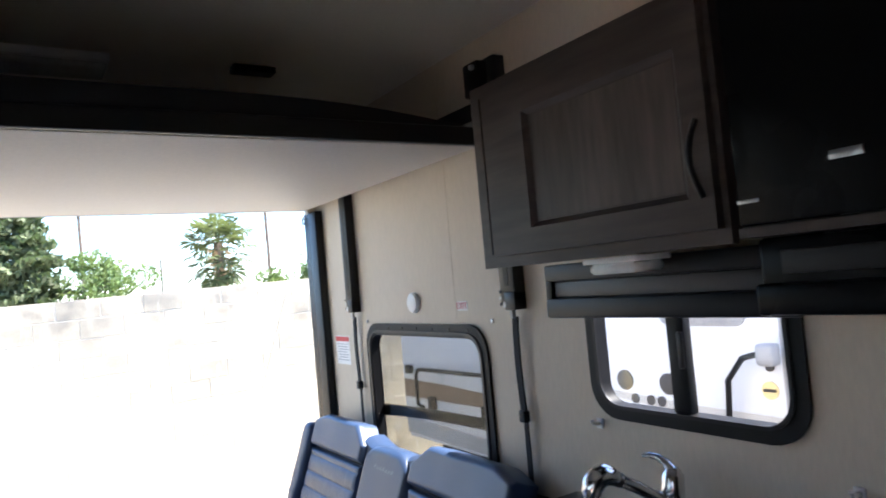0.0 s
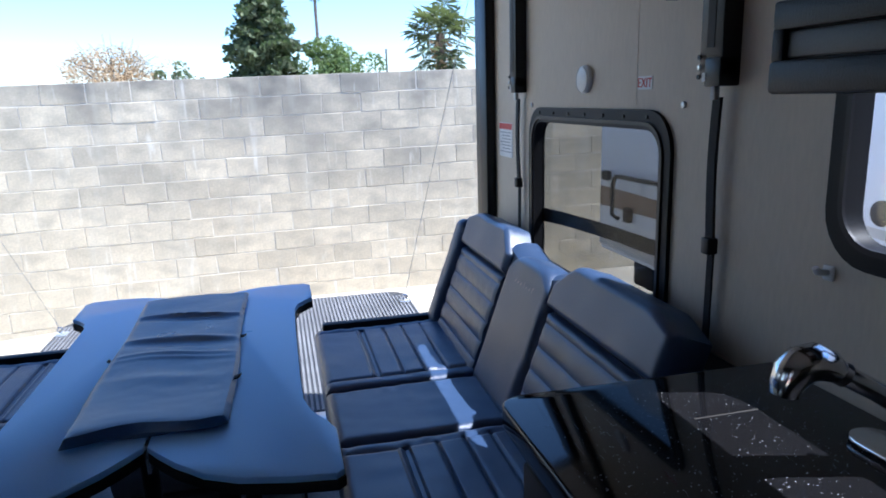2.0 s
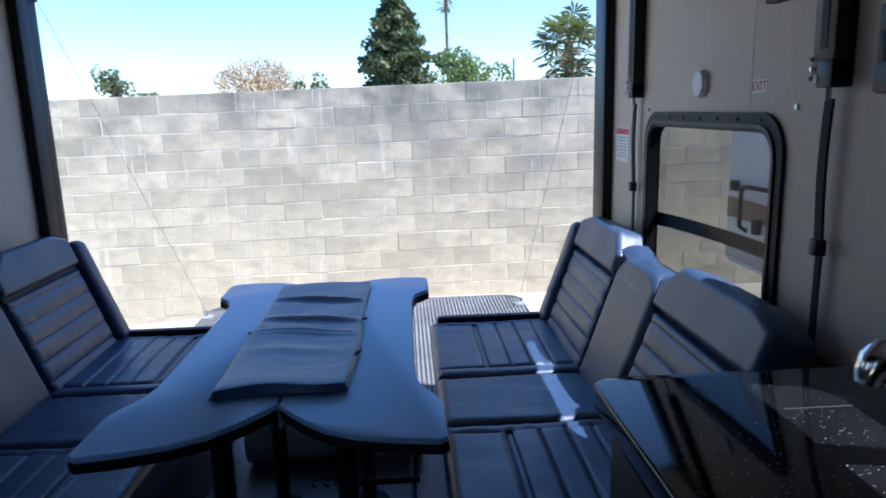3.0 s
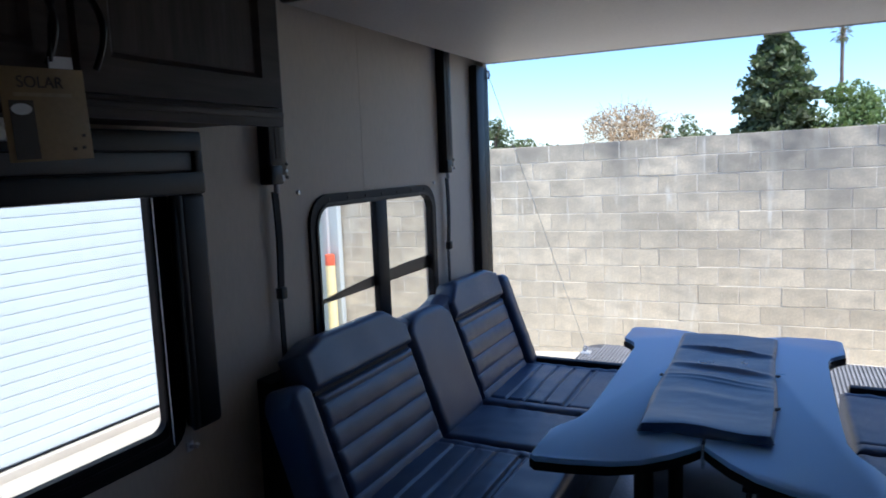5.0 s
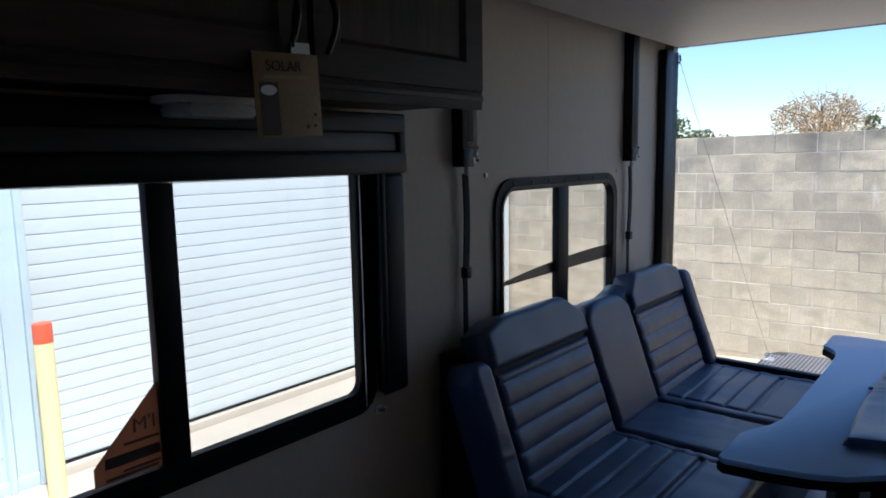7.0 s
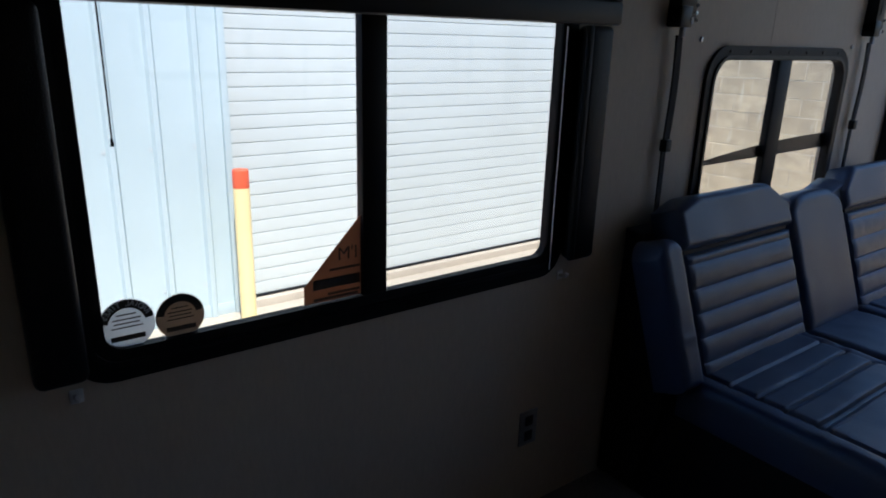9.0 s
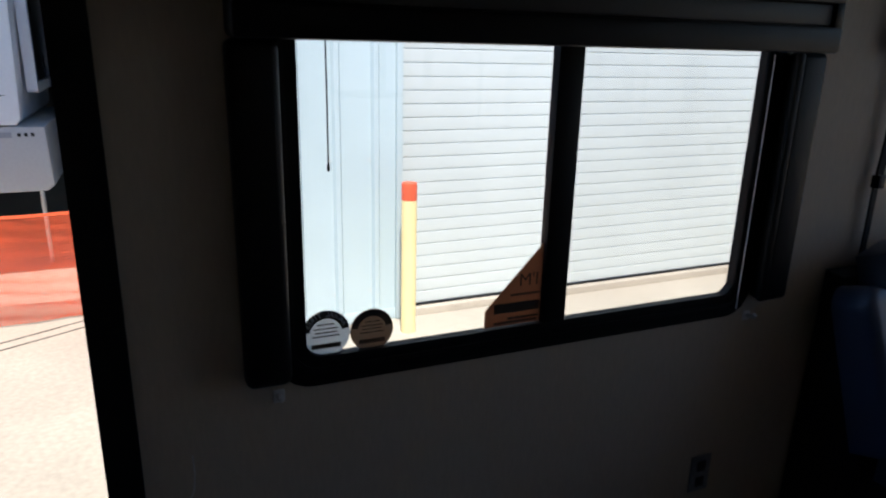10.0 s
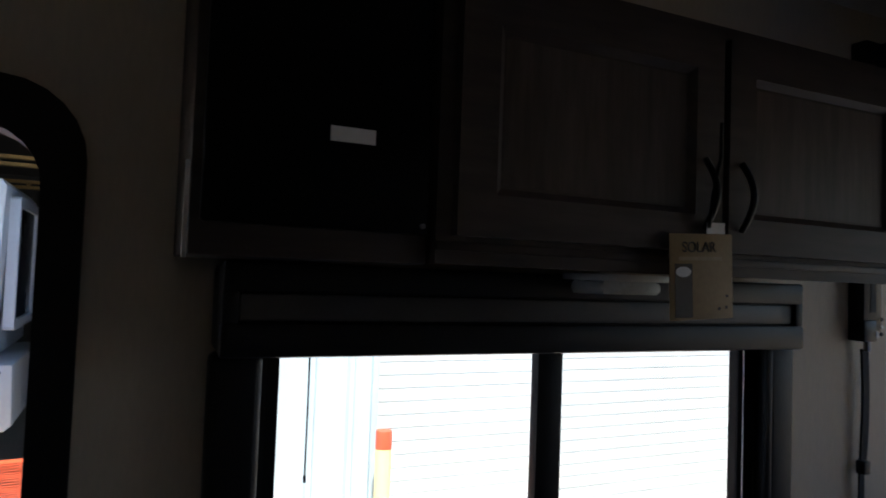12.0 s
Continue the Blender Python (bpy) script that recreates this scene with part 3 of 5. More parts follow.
def lift_strap(sx, y):
    s = thing("tie_strap", "black webbing strap hanging from the lift rail", "strap", (sx * (XW - 0.03), y, 1.44), group="tie straps")
    part("shackle", tube([(sx * (XW - 0.03), y, 1.445), (sx * (XW - 0.03), y, 1.415)], 0.009), "steel", s)
    pts = [(sx * (XW - 0.022 - 0.003 * math.sin(k * 0.5)), y + 0.003 * math.sin(k * 0.35), 1.42 - k * 0.04) for k in range(9)]
    part("webbing", strip_of(pts, (0, 1, 0.02), 0.026, 0.007), "strap", s)
    part("buckle", box(sx * (XW - 0.036), sx * (XW - 0.010), y - 0.015, y + 0.013, 1.085, 1.122, 0.004), "black_metal", s)
    pts = [(sx * (XW - 0.020), y - 0.004 + 0.002 * math.sin(k * 0.4), 1.09 - k * 0.05) for k in range(21)]
    part("lower_webbing", strip_of(pts, (0, 1, 0), 0.020, 0.005), "strap", s)


for sx in (1, -1):
    for y, wide in ((1.86, True), (3.075, False)):
        lift_rail(sx, y, wide)
        lift_strap(sx, y)


# ---- sofas ----
def sofa(sx):
    s = thing("sofa", "black vinyl folding sofa with channel-stitched cushions and centre console", "sofa", (sx * 0.85, 2.55, 0), group="facing sofas")
    part("base", box(sx * 0.47, sx * 1.20, 1.74, 3.40, 0.0, 0.355, 0.012), "leather_dark", s)
    part("end_bar", box(sx * 0.45, sx * 1.16, 3.405, 3.45, 0.36, 0.495, 0.01), "black_metal", s, "black steel end bar")
    seat = lambda u, v, h: Vector((sx * (0.415 + v), u, 0.355 + h))
    lines = (0.20, 0.285, 0.365, 0.445)

    def seat_face(a, b, channels, seed):
        def f(u, v):
            z = wrinkle(u, v, 0.005, 5, seed) + wrinkle(u, v, 0.0012, 16, seed)
            if channels:
                inside = 1 if a + 0.07 < u < b - 0.06 and v > 0.17 else 0
                z += inside * (groove_at(v, lines, 0.0045, 0.009) + 0.004) + (-0.012 * math.exp(-((v - 0.19) / 0.008) ** 2) if a + 0.07 < u < b - 0.06 else 0)
                z += groove_at(u, (a + 0.07, b - 0.06), 0.006, 0.008)
            z += 0.0055 * math.exp(-((u - b + 0.02) / 0.035) ** 2) * math.sin(v * 75 + 5 * noise.noise(Vector((v * 9, seed, 0)))) * (0.4 + 0.6 * noise.noise(Vector((v * 5, seed, 3.0))))
            return z
        return f
    for a, b, ch, th, seed in ((1.72, 2.378, True, 0.125, 1.0), (2.38, 2.758, False, 0.124, 4.0), (2.76, 3.40, True, 0.125, 7.0)):
        part("seat", cushion(seat, a, b, lambda u: 0.56, th, seat_face(a, b, ch, seed), 60, 120, 0.035), "leather", s)
    bx, bz = 0.945, 0.455
    L = math.hypot(0.18, 0.50)
    dx, dz = 0.18 / L, 0.50 / L
    back = lambda u, v, h: Vector((sx * (bx + dx * v - dz * (h - 0.07)), u, bz + dz * v + dx * (h - 0.07)))

    def channel_face(seed):
        p = 0.0725

        def f(u, v):
            q = (v + 0.02) / p
            return 0.0085 * abs(math.sin(math.pi * q)) ** 0.4 - 0.007 + wrinkle(u, v, 0.003, 7, seed) + wrinkle(u, v, 0.0012, 26, seed)
        return f

    def head_cut(a, b, ca, cb, full):
        """The headrest's upper edge, sloped off towards its two ends."""
        return lambda u: full - ca * max(0.0, 1 - (u - a) / 0.11) ** 1.1 - cb * max(0.0, 1 - (b - u) / 0.12) ** 1.1
    head = lambda u, v, h: back(u, v + 0.385, h)
    for a, b, ca, cb, seed in ((1.772, 2.384, 0.035, 0.085, 2.0), (2.772, 3.335, 0.085, 0.035, 5.0)):
        part("channel_panel", cushion(back, a + 0.012, b - 0.008, lambda u: 0.378, 0.090, channel_face(seed), 34, 170, 0.022), "leather", s)
        part("headrest", cushion(head, a, b, head_cut(a, b, ca, cb, 0.158), 0.100, lambda u, v: wrinkle(u, v, 0.005, 6, seed) + 0.002, 48, 34, 0.022), "leather", s)
        part("seam_strip", box(0, 0.012, a + 0.02, b - 0.02, 0, 0.02, mtx=Matrix.Translation(back(0, 0.372, 0.062))), "stitch", s)
    part("console", cushion(back, 2.392, 2.764, lambda u: 0.488 - 0.075 * abs((u - 2.578) / 0.186) ** 4, 0.094, lambda u, v: wrinkle(u, v, 0.004, 6, 9.0) + 0.003 * math.exp(-((v - 0.17) / 0.012) ** 2) * max(0, 1 - abs(u - 2.41) / 0.06), 40, 50, 0.032), "leather", s, "fold-down centre console")
    # cupped top behind the console, between the headrests
    bm = bmesh.new()
    rows = []
    for k in range(15):
        y = 2.36 + 0.44 * k / 14
        e = abs((y - 2.58) / 0.22)
        z = 0.882 + 0.040 * e ** 2.2
        rows.append([bm.verts.new((sx * x, y, z + dz)) for x, dz in ((1.085, -0.05), (1.096, -0.012), (1.115, 0.0), (1.15, 0.003), (1.19, -0.004), (1.215, -0.03), (1.215, -0.2), (1.085, -0.2))])
    for p, q in zip(rows, rows[1:]):
        for k in range(8):
            bm.faces.new((p[k], p[(k + 1) % 8], q[(k + 1) % 8], q[k]))
    bm.faces.new(rows[0][::-1])
    bm.faces.new(rows[-1])
    part("back_saddle", bm, "leather", s, "cupped vinyl top between the headrests")
    for a, b, top in ((1.655, 1.764, 0.435), (3.340, 3.440, 0.485)):
        part("side_bolster", cushion(back, a, b, lambda u: top - 0.05 * abs((2 * u - a - b) / (b - a)) ** 3, 0.112, lambda u, v: wrinkle(u, v, 0.004, 9, 3.0) + 0.004 * math.exp(-((v - 0.15) / 0.01) ** 2), 20, 54, 0.034), "leather", s)
    part("back_shell", prism([(sx * 1.015, 0.35), (sx * 1.165, 0.86), (sx * 1.225, 0.865), (sx * 1.235, 0.02), (sx * 1.10, 0.02)], "y", 1.72, 3.34, 0.006), "leather_dark", s)
    if sx > 0:
        for k in range(7):
            u, v = 2.63 - 0.024 * k, 0.395
            bm = bmesh.new()
            hgt = 0.012 + 0.006 * (k % 3 == 0)
            bm.faces.new([bm.verts.new(back(u - du, v + dv, 0.1035)) for du, dv in ((0, 0), (0.004, 0), (0.013, hgt), (0.009, hgt))])
            part("embroidery", bm, "grey_print", s)
    return s


sofa(1)
sofa(-1)


# ---- table with two leaves ----
HALF = [(0.004, 2.02), (0.03, 1.985), (0.07, 1.935), (0.13, 1.875), (0.20, 1.838), (0.30, 1.815), (0.385, 1.80), (0.402, 1.815), (0.402, 1.99), (0.385, 2.03), (0.35, 2.09),
        (0.337, 2.16), (0.334, 2.3), (0.334, 2.72), (0.337, 2.91), (0.347, 2.975), (0.375, 3.012), (0.402, 3.04), (0.404, 3.22), (0.385, 3.243), (0.30, 3.25), (0.21, 3.245), (0.12, 3.205), (0.06, 3.165), (0.004, 3.135)]


def table(sx):
    t = thing("dinette_table", "grey laminate dinette table coloured with sky blue light, black edging, scalloped ends", "table", (sx * 0.2, 2.5, 0), group="paired tables")
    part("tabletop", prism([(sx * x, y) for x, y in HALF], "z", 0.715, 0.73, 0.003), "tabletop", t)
    out = [(sx * (x + 0.003 * (1 if x > 0.1 else 0)), y) for x, y in HALF]
    part("edging", prism(out, "z", 0.69, 0.7145, 0.004), "black", t, "black rubber edging")
    for y in (2.05, 2.73):
        part("leg", tube([(sx * 0.155, y, 0.02), (sx * 0.155, y, 0.69)], 0.027, 12), "black_metal", t)
        part("foot_plate", prism([(sx * 0.155 + 0.075 * math.cos(k * 0.3927), y + 0.08 * math.sin(k * 0.3927)) for k in range(16)], "z", 0.0, 0.02, 0.004), "black_metal", t)
        part("bracket", box(sx * 0.08, sx * 0.24, y - 0.05, y + 0.05, 0.672, 0.689, 0.004), "black_metal", t)
    part("hinge_pin", box(sx * 0.0005, sx * 0.004, 2.03, 2.06, 0.66, 0.728), "chrome", t)
    return t


table(1)
table(-1)


def table_cover():
    c = thing("vinyl_cover", "folded dark vinyl cover lying creased along the table", "cover", (0, 2.6, 0.735))

    def sheet(h0, th, x0, x1, y0, y1, seed):
        bm = bmesh.new()
        nx, ny = 34, 120
        def top(x, y):
            t = (y - 2.06) / 1.07
            fold = sum(a * math.exp(-((y - c0 - 0.03 * math.sin(x * 9 + c0)) / w) ** 2) for c0, w, a in ((2.64, 0.016, 0.009), (2.60, 0.026, -0.006), (2.88, 0.012, 0.011), (2.85, 0.022, -0.006), (2.51, 0.011, 0.006), (2.48, 0.009, 0.004), (2.33, 0.03, 0.003)))
            return h0 + th * (1 + 0.9 * math.exp(-((y - 2.06) / 0.13) ** 2)) + 0.004 * noise.noise(Vector((x * 7, y * 6, seed))) + 0.0007 * noise.noise(Vector((x * 22, y * 30, seed))) + fold * (1 - (x / 0.2) ** 2)
        g = [[None] * (ny + 1) for _ in range(nx + 1)]
        l = [[None] * (ny + 1) for _ in range(nx + 1)]
        for i in range(nx + 1):
            for j in range(ny + 1):
                fx, fy = i / nx, j / ny
                x = x0 + (x1 - x0) * fx + 0.004 * math.sin(fy * 9 + seed) * (1 if fx > 0.5 else -1)
                y = y0 + (y1 - y0) * fy + 0.012 * math.sin(fx * 7 + seed) + (0.02 * (fx - 0.5))
                e = min(1.0, min(fx, 1 - fx) / 0.06, min(fy, 1 - fy) / 0.012)
                g[i][j] = bm.verts.new((x, y, h0 + (top(x, y) - h0) * math.sqrt(1 - (1 - e) ** 2) + 0.001))
                l[i][j] = bm.verts.new((x, y, h0))
        for i in range(nx):
            for j in range(ny):
                bm.faces.new((g[i][j], g[i + 1][j], g[i + 1][j + 1], g[i][j + 1]))
                bm.faces.new((l[i][j], l[i][j + 1], l[i + 1][j + 1], l[i + 1][j]))
        rim = [(i, 0) for i in range(nx)] + [(nx, j) for j in range(ny)] + [(i, ny) for i in range(nx, 0, -1)] + [(0, j) for j in range(ny, 0, -1)]
        for a, b in zip(rim, rim[1:] + rim[:1]):
            bm.faces.new((g[a[0]][a[1]], l[a[0]][a[1]], l[b[0]][b[1]], g[b[0]][b[1]]))
        return bm
    part("lower_fold", sheet(0.7312, 0.007, -0.168, 0.165, 2.075, 3.12, 1.0), "cover", c)
    part("upper_fold", sheet(0.7405, 0.011, -0.174, 0.172, 2.055, 3.13, 5.0), "cover", c)
    for y in (2.30, 2.62):
        part("tie", strip_of([(0.17, y, 0.751), (0.18, y + 0.02, 0.745), (0.182, y + 0.05, 0.737)], (0, 1, 0), 0.02, 0.004), "strap", c)
    part("tie", strip_of([(-0.172, 2.52, 0.751), (-0.182, 2.54, 0.745), (-0.186, 2.56, 0.737)], (0, 1, 0), 0.02, 0.004), "strap", c)


table_cover()


# ---- kitchen side ----
def rcorner(x0, x1, y0, y1, r):
    """A worktop outline whose free corner (x0, y1) is rounded."""
    pts = [(x0, y0), (x1, y0), (x1, y1)]
    for k in range(7):
        a = radians(90 + 90 * k / 6)
        pts.append((x0 + r + r * math.cos(a), y1 - r + r * math.sin(a)))
    return pts


def shaker_door(parent, name, x, sx, y0, y1, z0, z1, m="wood", rail=0.06, field=None):
    """A framed cabinet door in a face at x; sx is the side on which its wall stands."""
    t = 0.02
    a, b, c, e = field or (y0 + rail, y1 - rail, z0 + rail, z1 - rail)
    d = part(name, slab_with_holes("x", x - sx * t, x, y0, y1, z0, z1, [(a, b, c, e)]), m, parent)
    part("panel", box(x - sx * 0.008, x - sx * 0.001, a - 0.002, b + 0.002, c - 0.002, e + 0.002), "wood_panel", d)
    bm = bmesh.new()
    loops = [[bm.verts.new((x - sx * h, u, v)) for u, v in ((a + k, c + k), (b - k, c + k), (b - k, e - k), (a + k, e - k))] for k, h in ((0.0, 0.0195), (0.012, 0.0085), (0.016, 0.0085))]
    for p, q in zip(loops, loops[1:]):
        for n in range(4):
            bm.faces.new((p[n], p[(n + 1) % 4], q[(n + 1) % 4], q[n]))
    part("bead", bm, m, d)
    return d


def bow_handle(parent, x, sx, y, z0, z1, m="black_metal"):
    pts = [(x - sx * (0.004 + 0.028 * math.sin(math.pi * k / 10)), y, z0 + (z1 - z0) * k / 10) for k in range(11)]
    part("handle", tube(pts, 0.006, 8), m, parent, "dark bow handle")


def base_unit():
    c = thing("base_cabinet", "dark base cabinet run under the kitchen counter", "cabinet", (0.95, 0.4, 0))
    part("body", box(0.70, XW - 0.004, -1.2, 1.60, 0.06, 0.865, 0.004), "dark_wood", c)
    part("toe_kick", box(0.76, XW - 0.004, -1.2, 1.58, 0.0, 0.06), "black", c)
    for y0, y1 in ((1.02, 1.56), (0.45, 0.99), (-0.12, 0.42)):
        d = shaker_door(c, "door", 0.70, 1, y0, y1, 0.10, 0.66, "dark_wood")
        bow_handle(d, 0.68, 1, y0 + 0.05, 0.48, 0.60)
        part("drawer_front", box(0.68, 0.70, y0, y1, 0.69, 0.84, 0.004), "dark_wood", c)
    w = thing("worktop", "glossy black speckled kitchen worktop with rounded corner", "worktop", (0.95, 0.4, 0.87))
    part("slab", prism(rcorner(0.670, XW - 0.003, -1.2, 1.666, 0.035), "z", 0.866, 0.908, 0.006, 3), "counter", w)
    rng = random.Random(4)
    bm = bmesh.new()
    for k in range(1500):
        x, y, r = rng.uniform(0.7, 1.22), rng.uniform(0.9, 1.62), rng.uniform(0.0005, 0.0016)
        a = rng.uniform(0, 6)
        bm.faces.new([bm.verts.new((x + r * math.cos(a + q * 2.1), y + r * math.sin(a + q * 2.1), 0.9083)) for q in range(3)])
    tagged(part("flecks", bm, "fleck", w, "pale flecks in the black stone"), kind="stuff")
    part("cover_seam", box(0.955, 1.075, 1.492, 1.496, 0.9076, 0.9086), "groove", w)


base_unit()


def faucet():
    f = thing("faucet", "chrome pull-out kitchen faucet with lever on its deck plate", "faucet", (1.17, 1.26, 0.908))
    part("deck_plate", prism([(1.165 + 0.036 * math.cos(a), 1.262 + (0.085 if math.cos(a - math.pi / 2) > 0 else -0.085) + 0.036 * math.sin(a)) for a in [2 * math.pi * k / 28 for k in range(28)]], "z", 0.908, 0.918, 0.004), "chrome", f)
    part("body", tube([(1.175, 1.262, 0.917), (1.175, 1.262, 0.96), (1.176, 1.26, 1.0), (1.178, 1.256, 1.045), (1.178, 1.254, 1.062)], 0.026, 16, [0.9, 0.95, 1.1, 1.0, 0.6]), "chrome", f)
    part("spout", tube([(1.172, 1.264, 0.975), (1.135, 1.276, 1.000), (1.09, 1.288, 1.030), (1.045, 1.30, 1.055)], 0.015, 14, [1.3, 1.05, 1, 1]), "chrome", f)
    part("collar", tube([(1.048, 1.299, 1.053), (1.036, 1.303, 1.060)], 0.0175, 14), "black_metal", f)
    part("spray_head", tube([(1.04, 1.302, 1.058), (1.025, 1.306, 1.068), (1.008, 1.310, 1.074), (0.990, 1.314, 1.070), (0.978, 1.317, 1.058), (0.972, 1.318, 1.042), (0.970, 1.318, 1.028)], 0.024, 16, [0.7, 0.95, 1.1, 1.15, 1.1, 0.95, 0.8]), "chrome", f)
    part("lever", tube([(1.180, 1.258, 1.055), (1.178, 1.272, 1.072), (1.170, 1.290, 1.084), (1.160, 1.306, 1.088), (1.150, 1.32, 1.086)], 0.010, 12, [1.7, 1.2, 0.9, 0.75, 0.45]), "chrome", f)


faucet()


def hook(sx, y, z):
    h = thing("wall_hook", "small clear plastic hook on the wall", "hook", (sx * XW, y, z), group="wall hooks")
    part("plate", box(sx * (XW - 0.006), sx * XW, y - 0.012, y + 0.012, z - 0.014, z + 0.014, 0.003), "white_plastic", h)
    part("peg", tube([(sx * (XW - 0.005), y, z), (sx * (XW - 0.028), y, z + 0.004), (sx * (XW - 0.032), y, z + 0.012)], 0.006, 8), "white_plastic", h)


for sx, y, z in ((1, 1.547, 1.118), (1, 0.86, 1.07), (-1, 1.468, 0.758), (-1, 0.23, 0.756)):
    hook(sx, y, z)


def screw_cap(sx, y, z):
    solo("screw", prism(disc_pts(y, z, 0.008, 10), "x", sx * (XW - 0.007), sx * XW, 0.002), "steel", "small steel screw head in the wall panel", "screw", "wall screws")


for sx, y, z in ((1, 2.012, 1.403), (1, 2.98, 1.398), (-1, 1.998, 1.411), (-1, 2.98, 1.402)):
    screw_cap(sx, y, z)

# wall lamp disc, exit sign, warning notice
det = thing("wall_speaker", "white oval plastic cap on the wall above the window", "wall cap", (XW, 2.53, 1.475))
part("rim", prism([(2.53 + 0.042 * math.cos(a), 1.475 + 0.042 * math.sin(a)) for a in [k * 0.2244 for k in range(28)]], "x", XW - 0.014, XW, 0.005, 3), "white_plastic", det)
part("dome", prism([(2.53 + 0.038 * math.cos(a), 1.475 + 0.038 * math.sin(a)) for a in [k * 0.2244 for k in range(28)]], "x", XW - 0.019, XW - 0.0135, 0.005, 3), "white_plastic", det)

RIGHT_TEXT = Matrix(((0, 0, 1, 0), (-1, 0, 0, 0), (0, 1, 0, 0), (0, 0, 0, 1)))
ex = thing("exit_sign", "small exit label with red letters on the wall", "sign", (XW, 2.19, 1.456))
part("plate", box(XW - 0.0015, XW, 2.157, 2.226, 1.440, 1.473), "white_plastic", ex)
text_mesh("EXIT", 0.034, "red_print", ex, Matrix.Translation((XW - 0.002, 2.1915, 1.456)) @ RIGHT_TEXT)

dg = thing("warning_notice", "white warning notice with a red heading on the wall", "notice", (XW, 3.285, 1.26))
part("sheet", box(XW - 0.0015, XW, 3.205, 3.365, 1.185, 1.325), "white_print", dg)
part("heading", box(XW - 0.0025, XW - 0.0015, 3.208, 3.362, 1.298, 1.322), "red_print", dg)
for k in range(7):
    part("print_bar", box(XW - 0.0022, XW - 0.0015, 3.22 + 0.01 * (k % 2), 3.35 - 0.012 * (k % 3), 1.283 - 0.013 * k, 1.287 - 0.013 * k), "grey_print", dg)


def upper_right():
    c = thing("wall_cabinet", "grey-brown wood wall cabinet with a framed door", "cabinet", (1.08, 1.2, 1.575))
    part("body", box(0.95, XW - 0.003, 0.86, 1.578, 1.585, 2.045, 0.003), "wood", c)
    part("face_frame", slab_with_holes("x", 0.93, 0.9495, 0.86, 1.592, 1.574, 2.05, [(1.532, 1.556, 1.61, 2.02)]), "wood", c)
    part("gap", box(0.9495, 0.951, 1.525, 1.565, 1.60, 2.03), "groove", c)
    d = shaker_door(c, "door", 0.929, 1, 0.872, 1.522, 1.602, 2.025, "wood", field=(0.925, 1.367, 1.660, 1.938))
    bow_handle(d, 0.909, 1, 0.892, 1.660, 1.797)
    m = thing("microwave", "black built-in microwave with glossy glass front", "microwave", (1.08, 0.5, 1.58))
    part("housing", box(0.94, XW - 0.003, 0.10, 0.847, 1.58, 2.045, 0.006), "black", m)
    part("door_glass", box(0.925, 0.939, 0.30, 0.843, 1.60, 2.0, 0.006), "appliance", m)
    part("control_panel", box(0.925, 0.939, 0.11, 0.29, 1.60, 2.0, 0.006), "appliance", m)
    part("badge", box(0.922, 0.925, 0.63, 0.68, 1.684, 1.698, 0.001), "steel", m)
    part("badge", box(0.922, 0.925, 0.80, 0.84, 1.638, 1.645, 0.001), "steel", m)
    part("lower_trim", box(0.93, 0.94, 0.10, 0.847, 1.58, 1.597), "wood", m)


upper_right()


def valance(sx, y0, y1, z0, z1, label):
    v = thing("window_valance", label, "valance", (sx * 1.18, (y0 + y1) / 2, z0), group="window valances")
    h = z1 - z0
    part("body", box(sx * 1.128, sx * (XW - 0.004), y0, y1, z0, z1, 0.012, 2), "leather_dark", v)
    lo, hi = z0 + 0.37 * h, z0 + 0.70 * h
    part("lower_pad", box(sx * 1.108, sx * 1.130, y0 - 0.002, y1 + 0.002, z0 - 0.002, lo, 0.008, 2), "leather_dark", v)
    part("upper_pad", box(sx * 1.110, sx * 1.130, y0, y1, hi, z1 + 0.004, 0.006, 2), "leather_dark", v)
    for ya, yb in ((y0, y0 + 0.026), (y1 - 0.026, y1)):
        part("end_pad", box(sx * 1.111, sx * 1.130, ya, yb, lo - 0.003, hi + 0.003, 0.004), "leather_dark", v)
    part("insert", box(sx * 1.119, sx * 1.1295, y0 + 0.028, y1 - 0.028, lo + 0.003, hi - 0.003, 0.002), "satin", v, "flat grey satin insert strip")


valance(1, 0.86, 1.572, 1.428, 1.566, "black padded window valance with a grey insert, over the kitchen window")
valance(-1, 0.17, 1.468, 1.437, 1.582, "black padded window valance with a grey insert, over the large window")


def puck_light(x, y, z):
    p = thing("under_cabinet_light", "white plastic light with clear lens under the cabinet", "light", (x, y, z))
    part("housing", prism(rrect(x - 0.05, x + 0.05, y - 0.10, y + 0.10, 0.03), "z", z - 0.012, z, 0.003), "white_plastic", p)
    part("lens", prism(rrect(x - 0.04, x + 0.04, y - 0.085, y + 0.085, 0.025), "z", z - 0.036, z - 0.0125, 0.010, 3), "clear_plastic", p)


puck_light(1.03, 1.20, 1.572)
puck_light(-1.04, 0.862, 1.589)

# black range hood beyond the cabinet
hd = thing("range_hood", "black range hood under the microwave", "hood", (1.05, 0.4, 1.45))
part("housing", box(0.975, XW - 0.003, 0.10, 0.845, 1.452, 1.578, 0.008), "appliance", hd)
part("front_lip", box(0.955, 0.974, 0.10, 0.845, 1.446, 1.50, 0.006), "appliance", hd)
part("control_strip", box(0.966, 0.9745, 0.14, 0.80, 1.515, 1.555, 0.002), "black", hd)
part("grease_filter", box(1.0, 1.2, 0.16, 0.78, 1.444, 1.4515, 0.002), "steel", hd)


